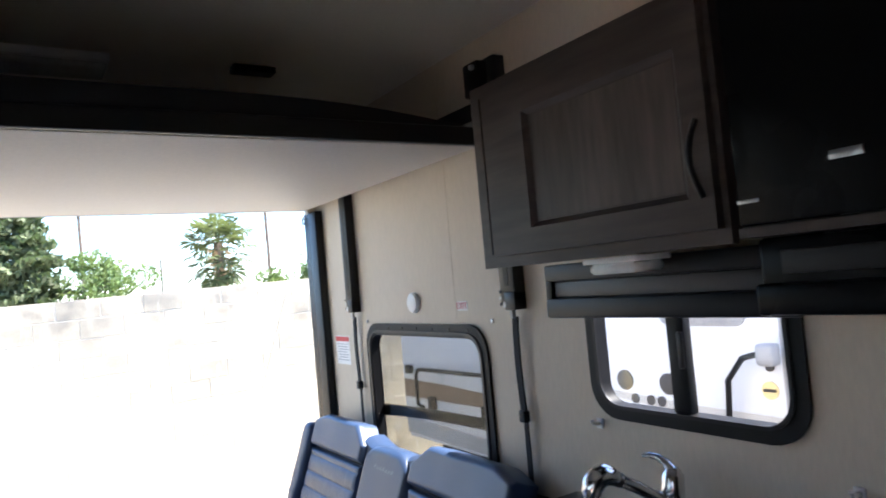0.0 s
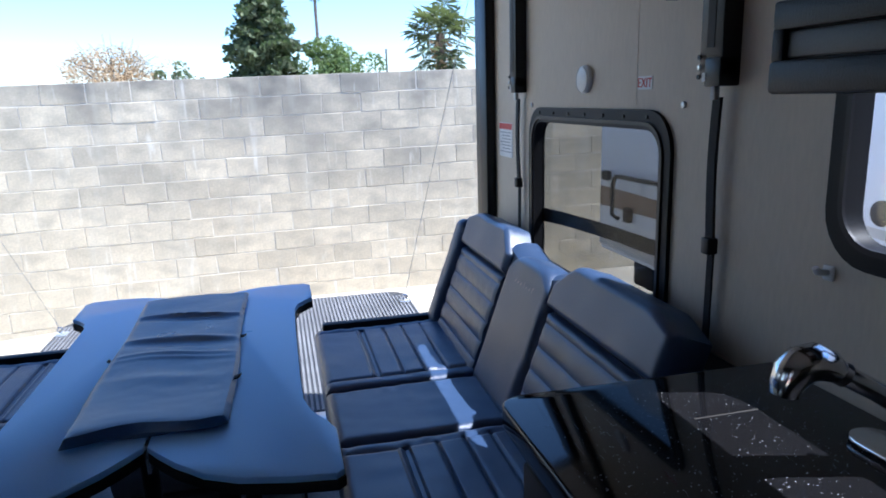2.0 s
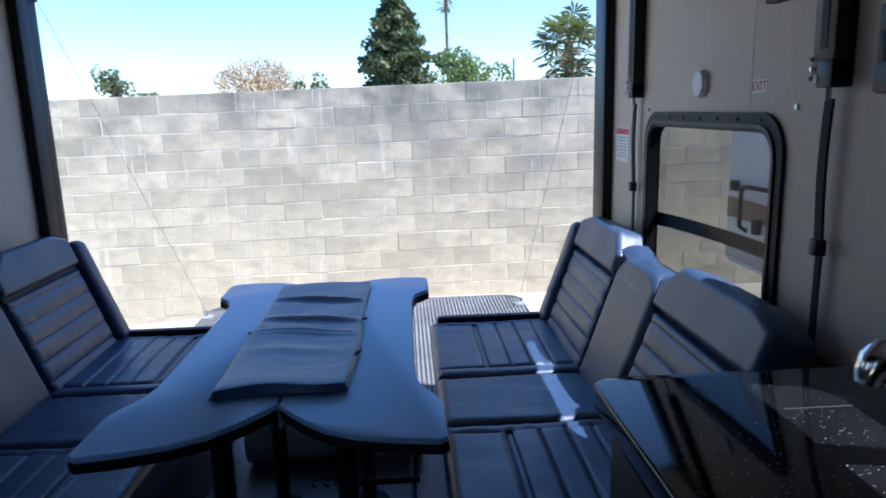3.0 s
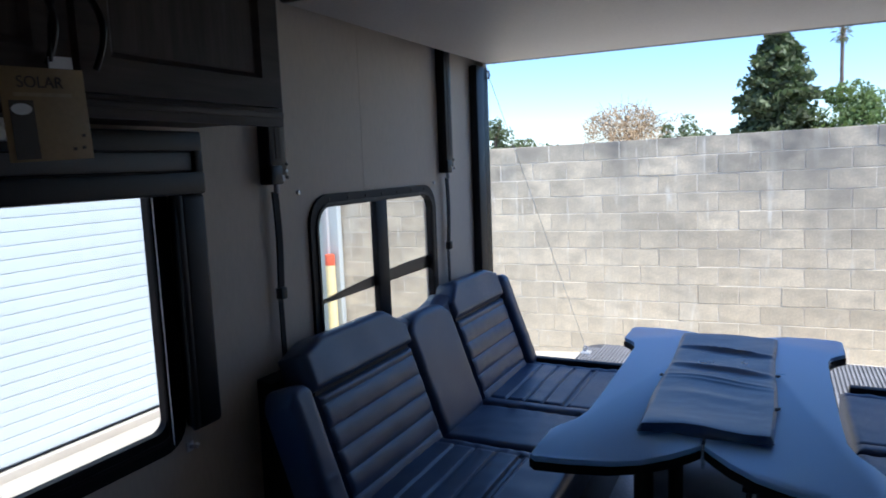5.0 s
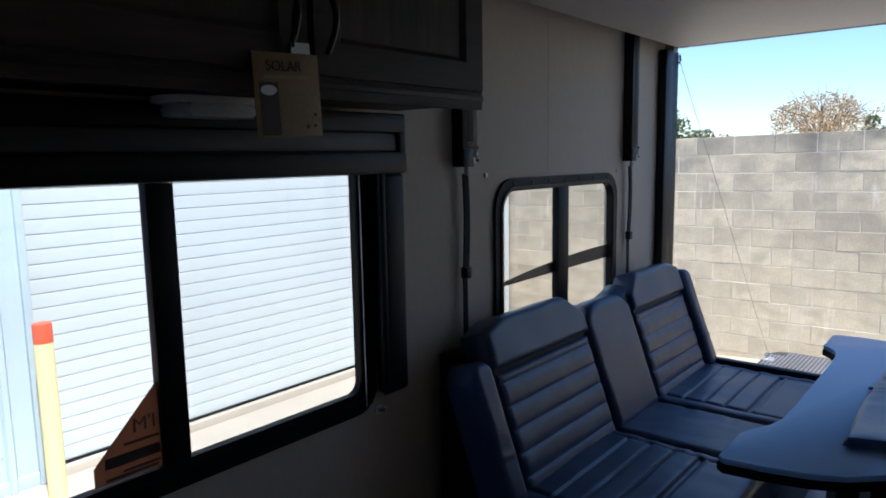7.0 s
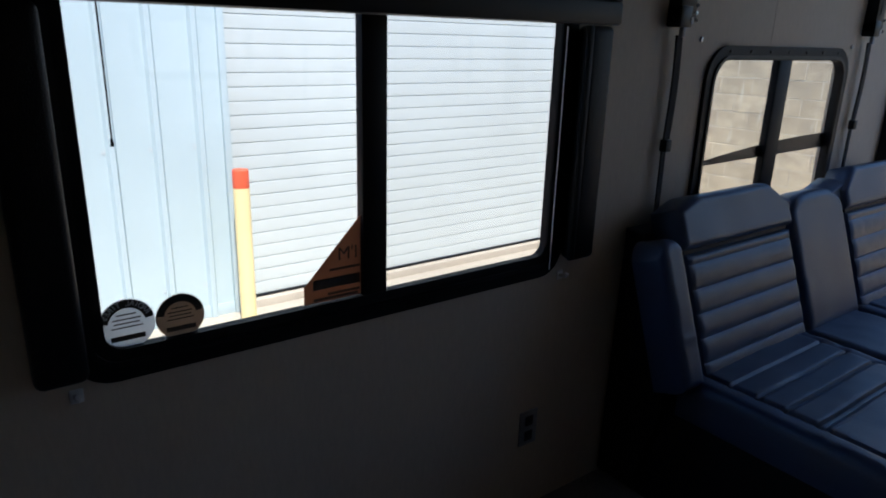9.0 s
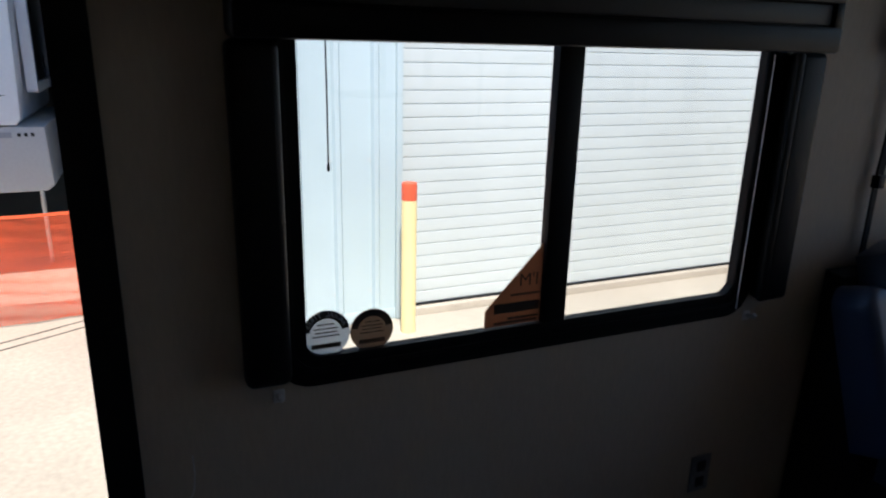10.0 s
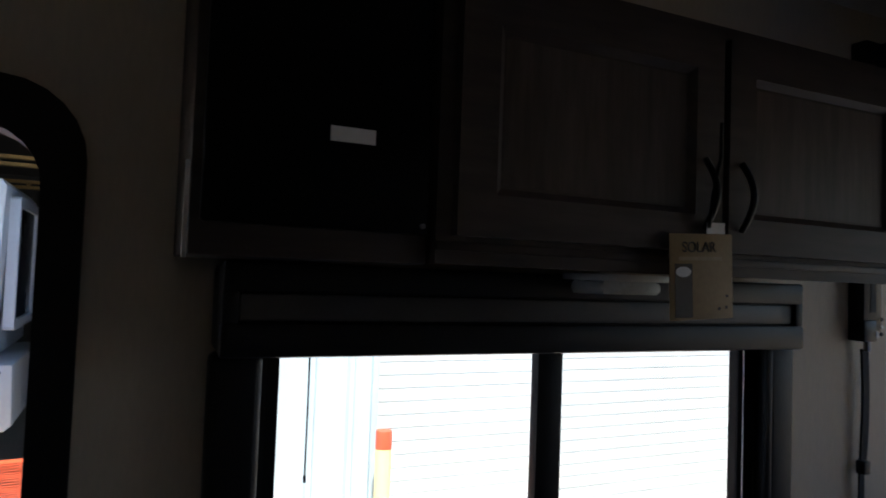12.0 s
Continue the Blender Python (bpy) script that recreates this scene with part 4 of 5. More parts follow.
def upper_left():
    c = thing("wall_cabinet", "dark grey-brown wood wall cabinet with two framed doors", "cabinet", (-1.08, 1.0, 1.575))
    part("body", box(-0.97, -XW + 0.003, 0.45, 1.575, 1.605, 2.05, 0.003), "wood", c)
    part("face_frame", slab_with_holes("x", -0.969, -0.95, 0.45, 1.585, 1.592, 2.06, [(1.012, 1.02, 1.64, 2.0)]), "wood", c)
    d = shaker_door(c, "door", -0.949, -1, 0.475, 1.008, 1.635, 2.03, "wood", 0.065)
    bow_handle(d, -0.929, -1, 0.962, 1.675, 1.80, "black_metal")
    d = shaker_door(c, "door", -0.949, -1, 1.024, 1.56, 1.635, 2.03, "wood", 0.065)
    bow_handle(d, -0.929, -1, 1.052, 1.675, 1.80, "black_metal")
    part("light_rail", box(-0.945, -0.955, 0.45, 1.585, 1.612, 1.627, 0.003), "wood", c)
    m = thing("stereo_cabinet", "black panel cabinet with a small white label", "cabinet", (-1.08, 0.27, 1.575))
    part("body", box(-0.97, -XW + 0.003, 0.104, 0.445, 1.59, 2.06, 0.004), "wood", m)
    part("panel", box(-0.955, -0.969, 0.118, 0.44, 1.634, 2.03, 0.004), "appliance", m)
    part("label", box(-0.952, -0.955, 0.285, 0.351, 1.758, 1.779), "white_print", m)
    part("knob", prism(disc_pts(0.429, 1.646, 0.004, 8), "x", -0.956, -0.948), "steel", m)
    part("edge_strip", box(-0.962, -0.972, 0.098, 0.1035, 1.586, 1.712), "steel", m)


upper_left()

# hanging solar tag
tg = thing("hang_tag", "tan card tag hanging from the cabinet handles", "tag", (-0.915, 0.94, 1.5))
tg.rotation_euler = (radians(2.5), 0, 0)
part("card", box(-0.9145, -0.9125, 0.876, 1.022, 1.515, 1.664, 0.0006), "card", tg)
part("dark_print", box(-0.912, -0.9115, 0.886, 0.926, 1.519, 1.612), "card_ink", tg)
part("oval_mark", prism([(0.905 + 0.017 * math.cos(a), 1.598 + 0.009 * math.sin(a)) for a in [k * 0.3142 for k in range(20)]], "x", -0.9122, -0.9108), "white_print", tg)
LEFT_TEXT = Matrix(((0, 0, 1, 0), (1, 0, 0, 0), (0, 1, 0, 0), (0, 0, 0, 1)))
text_mesh("SOLAR", 0.026, "card_ink", tg, Matrix.Translation((-0.9113, 0.942, 1.640)) @ LEFT_TEXT)
part("print_bar", box(-0.912, -0.9115, 0.895, 0.995, 1.618, 1.624), "card_print", tg)
for y, z in ((0.985, 1.530), (1.002, 1.532), (1.004, 1.552)):
    part("print_dot", box(-0.912, -0.9115, y, y + 0.006, z, z + 0.005), "card_ink", tg)
part("staple_slip", box(-0.9145, -0.9125, 0.963, 1.005, 1.6645, 1.684), "white_print", tg)
part("hanger", tube([(-0.911, 0.966, 1.675), (-0.900, 0.964, 1.73), (-0.900, 0.985, 1.80), (-0.902, 0.99, 1.86)], 0.003, 6), "black", tg)

# side trim of the shade beside the large window
sh = thing("shade_side_trim", "black padded side trim of the window shade", "trim", (-1.2, 1.47, 0.81))
part("pad", box(-XW + 0.003, -1.19, 1.458, 1.548, 0.812, 1.436, 0.016, 3), "leather_dark", sh)
part("pad_edge", box(-1.20, -1.183, 1.440, 1.464, 0.818, 1.436, 0.008, 2), "black", sh)
sh2 = thing("shade_side_trim", "black padded side trim of the window shade", "trim", (-1.2, 0.2, 0.81))
part("pad", box(-XW + 0.003, -1.19, 0.165, 0.252, 0.80, 1.436, 0.016, 3), "leather_dark", sh2)

# pull cord of the shade
pc = thing("pull_cord", "thin pale shade cord hanging beside the window", "cord", (-1.20, 1.386, 0.8))
part("cord", tube([(-1.205, 1.386, 1.43), (-1.204, 1.386, 1.1), (-1.206, 1.388, 0.80)], 0.0016, 5), "white_plastic", pc)

pc2 = thing("pull_cord", "thin black shade cord hanging in front of the large window", "cord", (-1.2, 0.331, 1.21))
part("cord", tube([(-1.199, 0.331, 1.44), (-1.2, 0.3315, 1.33), (-1.199, 0.331, 1.216)], 0.0016, 5), "black", pc2)
part("cord_end", tube([(-1.199, 0.331, 1.222), (-1.199, 0.331, 1.210)], 0.003, 6), "black", pc2)

# socket and loose cord low on the wall
so = thing("wall_socket", "pale plastic wall socket low on the wall", "socket", (-XW, 1.387, 0.29))
part("plate", box(-XW, -XW + 0.006, 1.352, 1.422, 0.23, 0.345, 0.003), "grey_print", so)
for z in (0.262, 0.312):
    part("outlet_face", box(-XW + 0.006, -XW + 0.009, 1.372, 1.402, z - 0.016, z + 0.016, 0.002), "satin", so)
lc = thing("loose_cord", "thin pale cord hanging on the wall by the door", "cord", (-XW + 0.02, 0.05, 0.5))
part("cord", tube([(-XW + 0.004, 0.060, 0.66), (-XW + 0.022, 0.061, 0.63), (-XW + 0.024, 0.057, 0.595), (-XW + 0.024, 0.044, 0.566), (-XW + 0.022, 0.022, 0.53), (-XW + 0.012, 0.0, 0.51)], 0.0018, 6), "white_plastic", lc)

# ceiling lamp and vent slot
cl = thing("ceiling_light", "long clear ceiling light fixture, switched off", "light", (-0.15, 2.62, 2.38))
part("housing", box(-0.45, 0.185, 2.55, 2.70, 2.37, 2.40, 0.006), "white_plastic", cl)
part("lens", box(-0.44, 0.175, 2.555, 2.695, 2.345, 2.3695, 0.012, 3), "clear_plastic", cl)
vt = thing("ceiling_speaker", "dark slot vent in the ceiling", "vent", (0.65, 2.55, 2.38))
part("grille", box(0.58, 0.735, 2.52, 2.58, 2.37, 2.395, 0.004), "black", vt)


# ---- under the table ----
def floor_box():
    b = thing("rolled_mat", "rolled pale grey mat lying on the floor under the table", "mat", (0.0, 3.1, 0.0))
    part("roll", tube([(-0.36, 3.12, 0.115), (-0.355, 3.12, 0.115), (0.0, 3.12, 0.115), (0.355, 3.12, 0.115), (0.36, 3.12, 0.115)], 0.115, 24, [0.9, 1, 1, 1, 0.9]), "trailer_grey", b)
    k = thing("floor_emblem", "dark oval emblem printed on the vinyl floor", "emblem", (0.0, 2.95, 0.0))
    for q in range(3):
        part("curve", tube([(-0.03 + 0.045 * q + 0.05 * math.cos(a), 2.90 + 0.03 * math.sin(a), 0.002) for a in [0.4 + 0.25 * i for i in range(16)]], 0.006, 5), "card_ink", k)
    st = thing("folding_stand", "chrome and black folding step stand on the floor", "stand", (0.2, 2.5, 0))
    for x in (0.10, 0.32):
        part("upright", tube([(x, 2.50, 0.0), (x, 2.50, 0.40)], 0.009, 8), "chrome", st)
    part("crossbar", tube([(0.08, 2.50, 0.23), (0.34, 2.50, 0.23)], 0.012, 8), "black", st)
    part("crossbar", tube([(0.08, 2.50, 0.40), (0.34, 2.50, 0.40)], 0.010, 8), "black", st)


floor_box()


# ---- ramp and ground ----
def ramp():
    r = thing("ramp_deck", "lowered ramp door used as a patio deck, ribbed dark rubber", "ramp", (0, 4.5, -0.06))
    out = [(-1.17, 3.60), (1.17, 3.60)] + [(1.17 - 0.14 + 0.14 * math.cos(radians(a)), 5.38 + 0.14 * math.sin(radians(a))) for a in range(0, 91, 15)] + [(-1.17 + 0.14 + 0.14 * math.cos(radians(a)), 5.38 + 0.14 * math.sin(radians(a))) for a in range(90, 181, 15)]
    part("deck", prism([(x * 1.01, 3.59 + (y - 3.6) * 1.01) for x, y in out], "z", -0.075, -0.008, 0.004), "alu", r)
    part("mat", prism(out, "z", -0.0075, 0.0, 0.002), "ramp", r, "dark ribbed rubber mat")
    bm = bmesh.new()
    for k in range(92):
        x = -1.14 + 2.28 * k / 91
        e = 0.12 if abs(x) > 1.05 else 0.0
        add_box(bm, x - 0.0065, x + 0.0065, 3.62, 5.50 - e, 0.0004, 0.006)
    tagged(part("ribs", bm, "ramp_rib", r, "pale ribs of the mat"), kind="stuff")
    for sx in (1, -1):
        part("cable_ring", tube([(sx * 1.13 + 0.02 * math.cos(k), 5.22, 0.035 + 0.02 * math.sin(k)) for k in range(7)], 0.006, 6), "chrome", r)
        part("ring_base", box(sx * 1.09, sx * 1.16, 5.18, 5.26, 0.0, 0.014, 0.004), "alu", r)
        c = thing("ramp_cable", "thin steel cable from the opening's top corner to the ramp", "cable", (sx * 1.15, 4.3, 0), group="ramp cables")
        part("wire", tube([(sx * 1.195, 3.56, 1.93), (sx * 1.13, 5.22, 0.05)], 0.0016, 6), "cable", c)
        part("hook", tube([(sx * 1.20, 3.545, 1.95), (sx * 1.20, 3.575, 1.955), (sx * 1.197, 3.58, 1.93), (sx * 1.195, 3.56, 1.915)], 0.006, 6), "steel", c)
    for x in (-0.95, 0.95):
        part("leg", box(x - 0.03, x + 0.03, 5.1, 5.16, -0.66, -0.075, 0.004), "alu", r)


ramp()



def ground_z(x):
    """The yard falls gently from the camper towards the garage."""
    return -0.57 + 0.0675 * max(-5.15, min(0.0, x))


xs = [-150, -60, -20, -9, -6, -5.15, -4, -3, -2, -1, 0, 1, 3, 6, 12, 40, 150]
bm = bmesh.new()
rows = [[bm.verts.new((x, y, ground_z(x))) for x in xs] for y in (-150, -40, -12, -6, -3, 0, 3, 6, 9, 12, 40, 150)]
for p, q in zip(rows, rows[1:]):
    for k in range(len(xs) - 1):
        bm.faces.new((p[k], p[k + 1], q[k + 1], q[k]))
solo("ground", bm, "concrete", "pale sunlit concrete yard reaching to the horizon", "ground", kind="structure")

# worn joints across the concrete yard outside the entry door
for dx in (0.0, -0.16):
    along = Vector((-0.28, 0.55, 0)).normalized()
    mid = Vector((-5.9 + dx, -0.9, ground_z(-5.9) + 0.003))
    bm = strip_of([mid + along * k for k in (-2.2, -0.7, 0.7, 2.2)], along.cross(Vector((0, 0, 1))), 0.018, 0.003)
    solo("trim", bm, "joint", "dark worn joint in the concrete yard", "trim", kind="structure")

# the camper's undercarriage, which keeps its outline closed from below
solo("chassis", box(-1.0, 1.0, YB + 0.1, YR - 0.1, -0.32, -0.105), "dark_under", "dark steel chassis under the camper floor", "chassis", kind="structure")


# ---- garage building beside the camper ----
GX = -5.35


def garage():
    g = thing("garage_building", "pale blue metal garage with a white roll-up door", "building", (GX, 3.0, GZ))
    d0, d1, dt, sill = 1.955, 7.0, 4.2, -0.845
    part("wall", slab_with_holes("x", GX - 0.2, GX, 0.30, 7.56, GZ - 0.05, 5.2, [(d0, d1, GZ - 1, dt)]), "siding", g, "pale blue ribbed metal wall")
    for k in range(-3, 2):
        y = 1.402 + 0.3235 * k
        part("rib", prism([(GX, y - 0.036), (GX + 0.038, y - 0.018), (GX + 0.038, y + 0.018), (GX, y + 0.036)], "z", GZ, 5.15), "siding", g)
        for z in (-0.62, 0.52, 1.62):
            part("screw", prism(disc_pts(y - 0.055, z, 0.010, 6), "x", GX, GX + 0.008), "trailer_grey", g)
    part("base_flashing", box(GX, GX + 0.012, 0.30, d0 - 0.05, GZ - 0.02, GZ + 0.10, 0.003), "siding", g)
    for y0, y1 in ((d0 - 0.055, d0), (d1, d1 + 0.055)):
        part("jamb", box(GX - 0.10, GX + 0.035, y0, y1, GZ, dt, 0.006), "siding", g)
    door = part("roll_up_door", box(GX - 0.12, GX - 0.078, d0, d1, sill, dt), "door_white", g, "white steel roll-up door")
    z = sill + 0.02
    while z < dt - 0.1:
        prof = [(GX - 0.0775, z), (GX - 0.0690, z + 0.003), (GX - 0.0665, z + 0.045), (GX - 0.0680, z + 0.1035), (GX - 0.0775, z + 0.1075)]
        part("slat", prism(prof, "y", d0, d1), "door_white", door)
        z += 0.1115
    part("bottom_bar", box(GX - 0.08, GX - 0.045, d0, d1, sill, sill + 0.009), "black", door, "dark rubber bottom seal")
    part("door_sill", box(GX - 0.2, GX + 0.02, d0, d1, GZ - 0.05, sill - 0.002, 0.006), "concrete", g, "concrete sill under the roll-up door")
    part("corner_return", box(GX + 0.001, -4.935, 7.46, 7.555, GZ, 5.18, 0.006), "door_white", g, "white corner return beside the block wall")
    part("downspout", box(-5.145, -5.06, 7.40, 7.458, 0.0, 5.15, 0.01), "trailer_grey", g, "grey metal downspout")
    part("roof_edge", box(GX - 0.25, GX + 0.12, 0.2, 7.56, 5.2, 5.35, 0.01), "siding", g)


garage()


def bollard(y):
    b = thing("bollard", "yellow steel bollard with a red top beside the garage", "bollard", (-5.02, y, GZ), group="garage bollards")
    n = 20
    part("post", tube([(-5.02, y, GZ), (-5.02, y, 0.235)], 0.063, n), "yellow", b)
    part("cap", tube([(-5.02, y, 0.2355), (-5.02, y, 0.36), (-5.02, y, 0.375)], 0.0635, n, [1, 1, 0.93]), "red", b, "red painted top")


bollard(1.905)
bollard(7.37)


# ---- white travel trailer and orange barrier seen through the entry door ----
def side_trailer():
    t = thing("travel_trailer", "white travel trailer with dark swooping stripes, parked", "trailer", (-9.2, -4.5, GZ))
    t.location += Vector((0, 0.08, -0.24))
    X = -8.0
    part("body", prism([(-9.0, 0.84), (-1.28, 0.80), (-1.23, 0.86), (-1.17, 2.58), (-1.22, 2.645), (-9.0, 2.69)], "x", X - 2.4, X, 0.02), "trailer", t)
    part("lower_body", prism([(-9.0, 0.10), (-1.08, 0.12), (-1.01, 0.18), (-1.03, 0.785), (-9.0, 0.825)], "x", X - 2.3, X + 0.0, 0.02), "trailer_grey", t, "pale grey lower skirt")
    part("stripe", prism([(-9.0, 1.00), (-1.75, 1.02), (-1.32, 1.10), (-9.0, 1.11)], "x", X + 0.001, X + 0.006), "decal", t)
    part("hatch", ring(rrect(-2.6, -1.55, 0.26, 0.66, 0.03), rrect(-2.59, -1.56, 0.27, 0.65, 0.025), "x", X + 0.001, X + 0.008), "trailer_grey", t)
    part("vent", box(X, X + 0.01, -1.47, -1.33, 0.68, 0.735), "grey_print", t)
    for k in range(3):
        part("vent_slot", box(X, X + 0.01, -1.28 + 0.06 * k, -1.25 + 0.06 * k, 0.69, 0.725), "dark_under", t)
    part("marker", box(X, X + 0.012, -1.38, -1.28, 2.54, 2.58), "dark_under", t)
    # flourish and script mark as plain curved bars
    swirl = [(X + 0.004, -2.25 + 0.43 * q / 60 + 0.022 * math.sin(q * 0.75), 2.10 + 0.05 * math.cos(q * 0.75) * (1.6 if 18 < q < 30 else 1.0)) for q in range(61)]
    part("script_mark", tube(swirl, 0.007, 5), "card_ink", t, "dark script flourish")
    part("flourish", prism([(-2.3, 1.955), (-1.75, 1.945), (-2.3, 1.985)], "x", X + 0.001, X + 0.004), "card_ink", t)
    # end face with its slide-out window
    part("end_window_frame", ring(rrect(X - 1.9, X - 0.3, 1.1, 2.5, 0.05), rrect(X - 1.8, X - 0.4, 1.2, 2.4, 0.04), "y", -1.18, -1.08), "trailer", t)
    part("end_window_glass", box(X - 1.85, X - 0.35, -1.15, -1.12, 1.15, 2.45), "appliance", t)
    part("stabiliser_leg", tube([(X - 0.1, -1.15, 0.12), (X - 0.1, -1.15, GZ + 0.24)], 0.025, 8), "alu", t)
    part("power_cord", tube([(X + 0.02, -2.1 + 0.05 * math.sin(k * 0.5), 0.72 - 0.1 * k) for k in range(12)], 0.012, 6), "black", t)
    for y in (-4.2, -5.1):
        part("wheel", tube([(X - 0.25, y, GZ + 0.58), (X - 0.02, y, GZ + 0.58)], 0.34, 24), "black", t)
    # shaded shelter behind and over it
    s = thing("open_shed", "dark open-fronted shed roof with timber beams above the trailer", "shed", (-9.5, -3.5, GZ))
    slots = [(x, x + 0.42, y + 0.055 * k, y + 0.055 * k + 0.038) for x, y in ((-9.02, -1.80), (-10.35, -1.92)) for k in range(6)]
    part("roof", slab_with_holes("z", 3.16, 3.22, -14.5, -5.5, -12, 0.35, slots), "dark_under", s)
    for x in (-9.1, -10.42):
        part("skylight", box(x, x + 0.58, -2.0, -1.40, 3.222, 3.228), "skylight", s, "milky skylight sheet")
    for x in (-9.3, -12.0):
        b = part("beam", box(x, x + 0.12, -12, 0.3, 2.68, 2.725, 0.01), "timber", s, "yellow-brown timber beam")
        part("upper_chord", box(x, x + 0.12, -12, 0.3, 2.765, 2.81, 0.01), "timber", b)
        for k in range(12):
            part("strut", box(x + 0.03, x + 0.09, -5.0 + 0.45 * k, -4.95 + 0.45 * k, 2.725, 2.765), "timber", b)
    for y in (-11.5, 0.25):
        part("post", box(-5.7, -5.55, y - 0.07, y + 0.07, GZ, 3.16, 0.01), "dark_under", s)
    part("back_wall", box(-14.6, -14.5, -12, 0.35, GZ, 3.2), "dark_under", s)
    part("side_wall", box(-14.5, -8.0, 0.30, 0.35, GZ, 3.16), "dark_under", s)


side_trailer()


def barrier():
    f = thing("barrier_fence", "sagging orange plastic mesh barrier fence", "fence", (-6.25, -2.2, GZ))
    bm = bmesh.new()
    n, rows = 70, 52
    top = lambda y: 0.055 + 0.045 * (y + 0.6) + 0.015 * math.sin(y * 2.1)
    wave = lambda y, k: -6.25 + 0.03 * math.sin(y * 3 + k * 0.2) + 0.012 * math.sin(y * 11)
    for k in range(rows):
        prev = None
        for i in range(n + 1):
            y = -4.2 + 3.9 * i / n
            z = GZ + 0.02 + (top(y) - GZ - 0.02) * k / (rows - 1) + 0.006 * math.sin(y * 5 + k)
            h = 0.012 if k == rows - 1 else 0.0027
            cur = [bm.verts.new((wave(y, k), y, z - h)), bm.verts.new((wave(y, k), y, z + h))]
            if prev:
                bm.faces.new((prev[0], cur[0], cur[1], prev[1]))
            prev = cur
    for i in range(220):
        y = -4.2 + 3.9 * i / 219
        add_box(bm, wave(y, 0) - 0.002, wave(y, 0) + 0.002, y - 0.0025, y + 0.0025, GZ + 0.02, top(y))
    tagged(part("mesh", bm, "orange", f), kind="stuff")
    for y in (-4.1, -2.4, -0.35):
        part("stake", tube([(-6.30, y, GZ), (-6.30, y, 0.10)], 0.012, 8), "steel", f)


barrier()


# ---- white motorhome beside the kitchen windows ----
def right_trailer():
    t = thing("motorhome", "white motorhome with brown swoosh stripes and black rails, parked", "motorhome", (4.3, 1.0, GZ))
    t.location += Vector((0, 0.1, -0.02))
    X = 3.05
    part("body", prism([(-4.0, 0.10), (5.90, 0.10), (5.95, 0.3), (5.95, 2.9), (-4.0, 2.9)], "x", X, X + 2.4, 0.03), "trailer", t)
    part("skirt", box(X + 0.35, X + 2.3, -4.0, 5.4, -0.25, 0.10, 0.01), "dark_under", t)
    part("stripe", prism([(5.92, 0.66), (5.2, 0.655), (4.5, 0.63), (3.9, 0.585), (3.3, 0.56), (3.3, 0.54), (3.9, 0.53), (4.6, 0.515), (5.92, 0.49)], "x", X - 0.004, X - 0.001), "brown_stripe", t, "tapering brown stripe")
    part("stripe", prism([(5.92, 0.30), (4.4, 0.26), (2.0, 0.33), (2.0, 0.24), (4.4, 0.13), (5.92, 0.15)], "x", X - 0.004, X - 0.001), "trailer_grey", t, "grey lower stripe")
    part("stripe", prism([(3.3, 0.80), (2.6, 0.76), (1.2, 0.73), (-2.0, 0.78), (-2.0, 0.68), (1.2, 0.64), (2.6, 0.70), (3.3, 0.76)], "x", X - 0.004, X - 0.001), "trailer_grey", t, "grey stripe")
    part("grab_rail", tube([(X - 0.02, 5.55, 0.42), (X - 0.08, 5.55, 0.46), (X - 0.08, 5.55, 0.72), (X - 0.08, 5.51, 0.775), (X - 0.08, 5.45, 0.785), (X - 0.08, 4.2, 0.80), (X - 0.02, 4.1, 0.80)], 0.018, 8), "black", t)
    part("lamp", box(X - 0.05, X, 5.72, 5.82, 0.72, 0.80, 0.01), "black", t)
    for y in (5.38, 4.55):
        part("post", box(X - 0.06, X, y - 0.035, y + 0.035, 0.42, 0.54, 0.01), "black", t)
    part("mud_flap", box(X + 0.05, X + 0.3, 5.1, 5.4, -0.1, 0.10, 0.01), "black", t)
    for y, z, r in ((2.72, 0.862, 0.062), (3.05, 0.862, 0.062)):
        part("round_vent", prism(disc_pts(y, z, r, 24), "x", X - 0.012, X, 0.003), "decal", t)
    for y in (2.78, 2.86, 2.98):
        part("port", prism(disc_pts(y, 0.755, 0.03, 14), "x", X - 0.01, X), "decal", t)
    part("window", prism(rrect(2.18, 2.74, 1.20, 1.62, 0.07), "x", X - 0.012, X, 0.004), "grey_print", t, "grey rounded window")
    part("mirror_arm", tube([(X - 0.02, 2.31, 0.68), (X - 0.06, 2.30, 0.74), (X - 0.08, 2.27, 0.93), (X - 0.09, 2.17, 1.05), (X - 0.09, 2.06, 1.08)], 0.016, 8), "black", t)
    part("mirror_head", box(X - 0.14, X - 0.05, 1.98, 2.07, 1.02, 1.13, 0.02, 3), "grey_print", t)
    part("pillar", box(X - 0.03, X, 1.93, 2.0, 0.6, 1.7, 0.01), "grey_print", t)
    part("round_badge", prism(disc_pts(2.09, 0.88, 0.045, 20), "x", X - 0.008, X), "yellow", t)
    part("badge_bar", box(X - 0.010, X - 0.008, 2.055, 2.125, 0.872, 0.888), "card_ink", t)
    part("round_badge", prism(disc_pts(2.08, 1.0, 0.025, 16), "x", X - 0.008, X), "decal", t)


right_trailer()


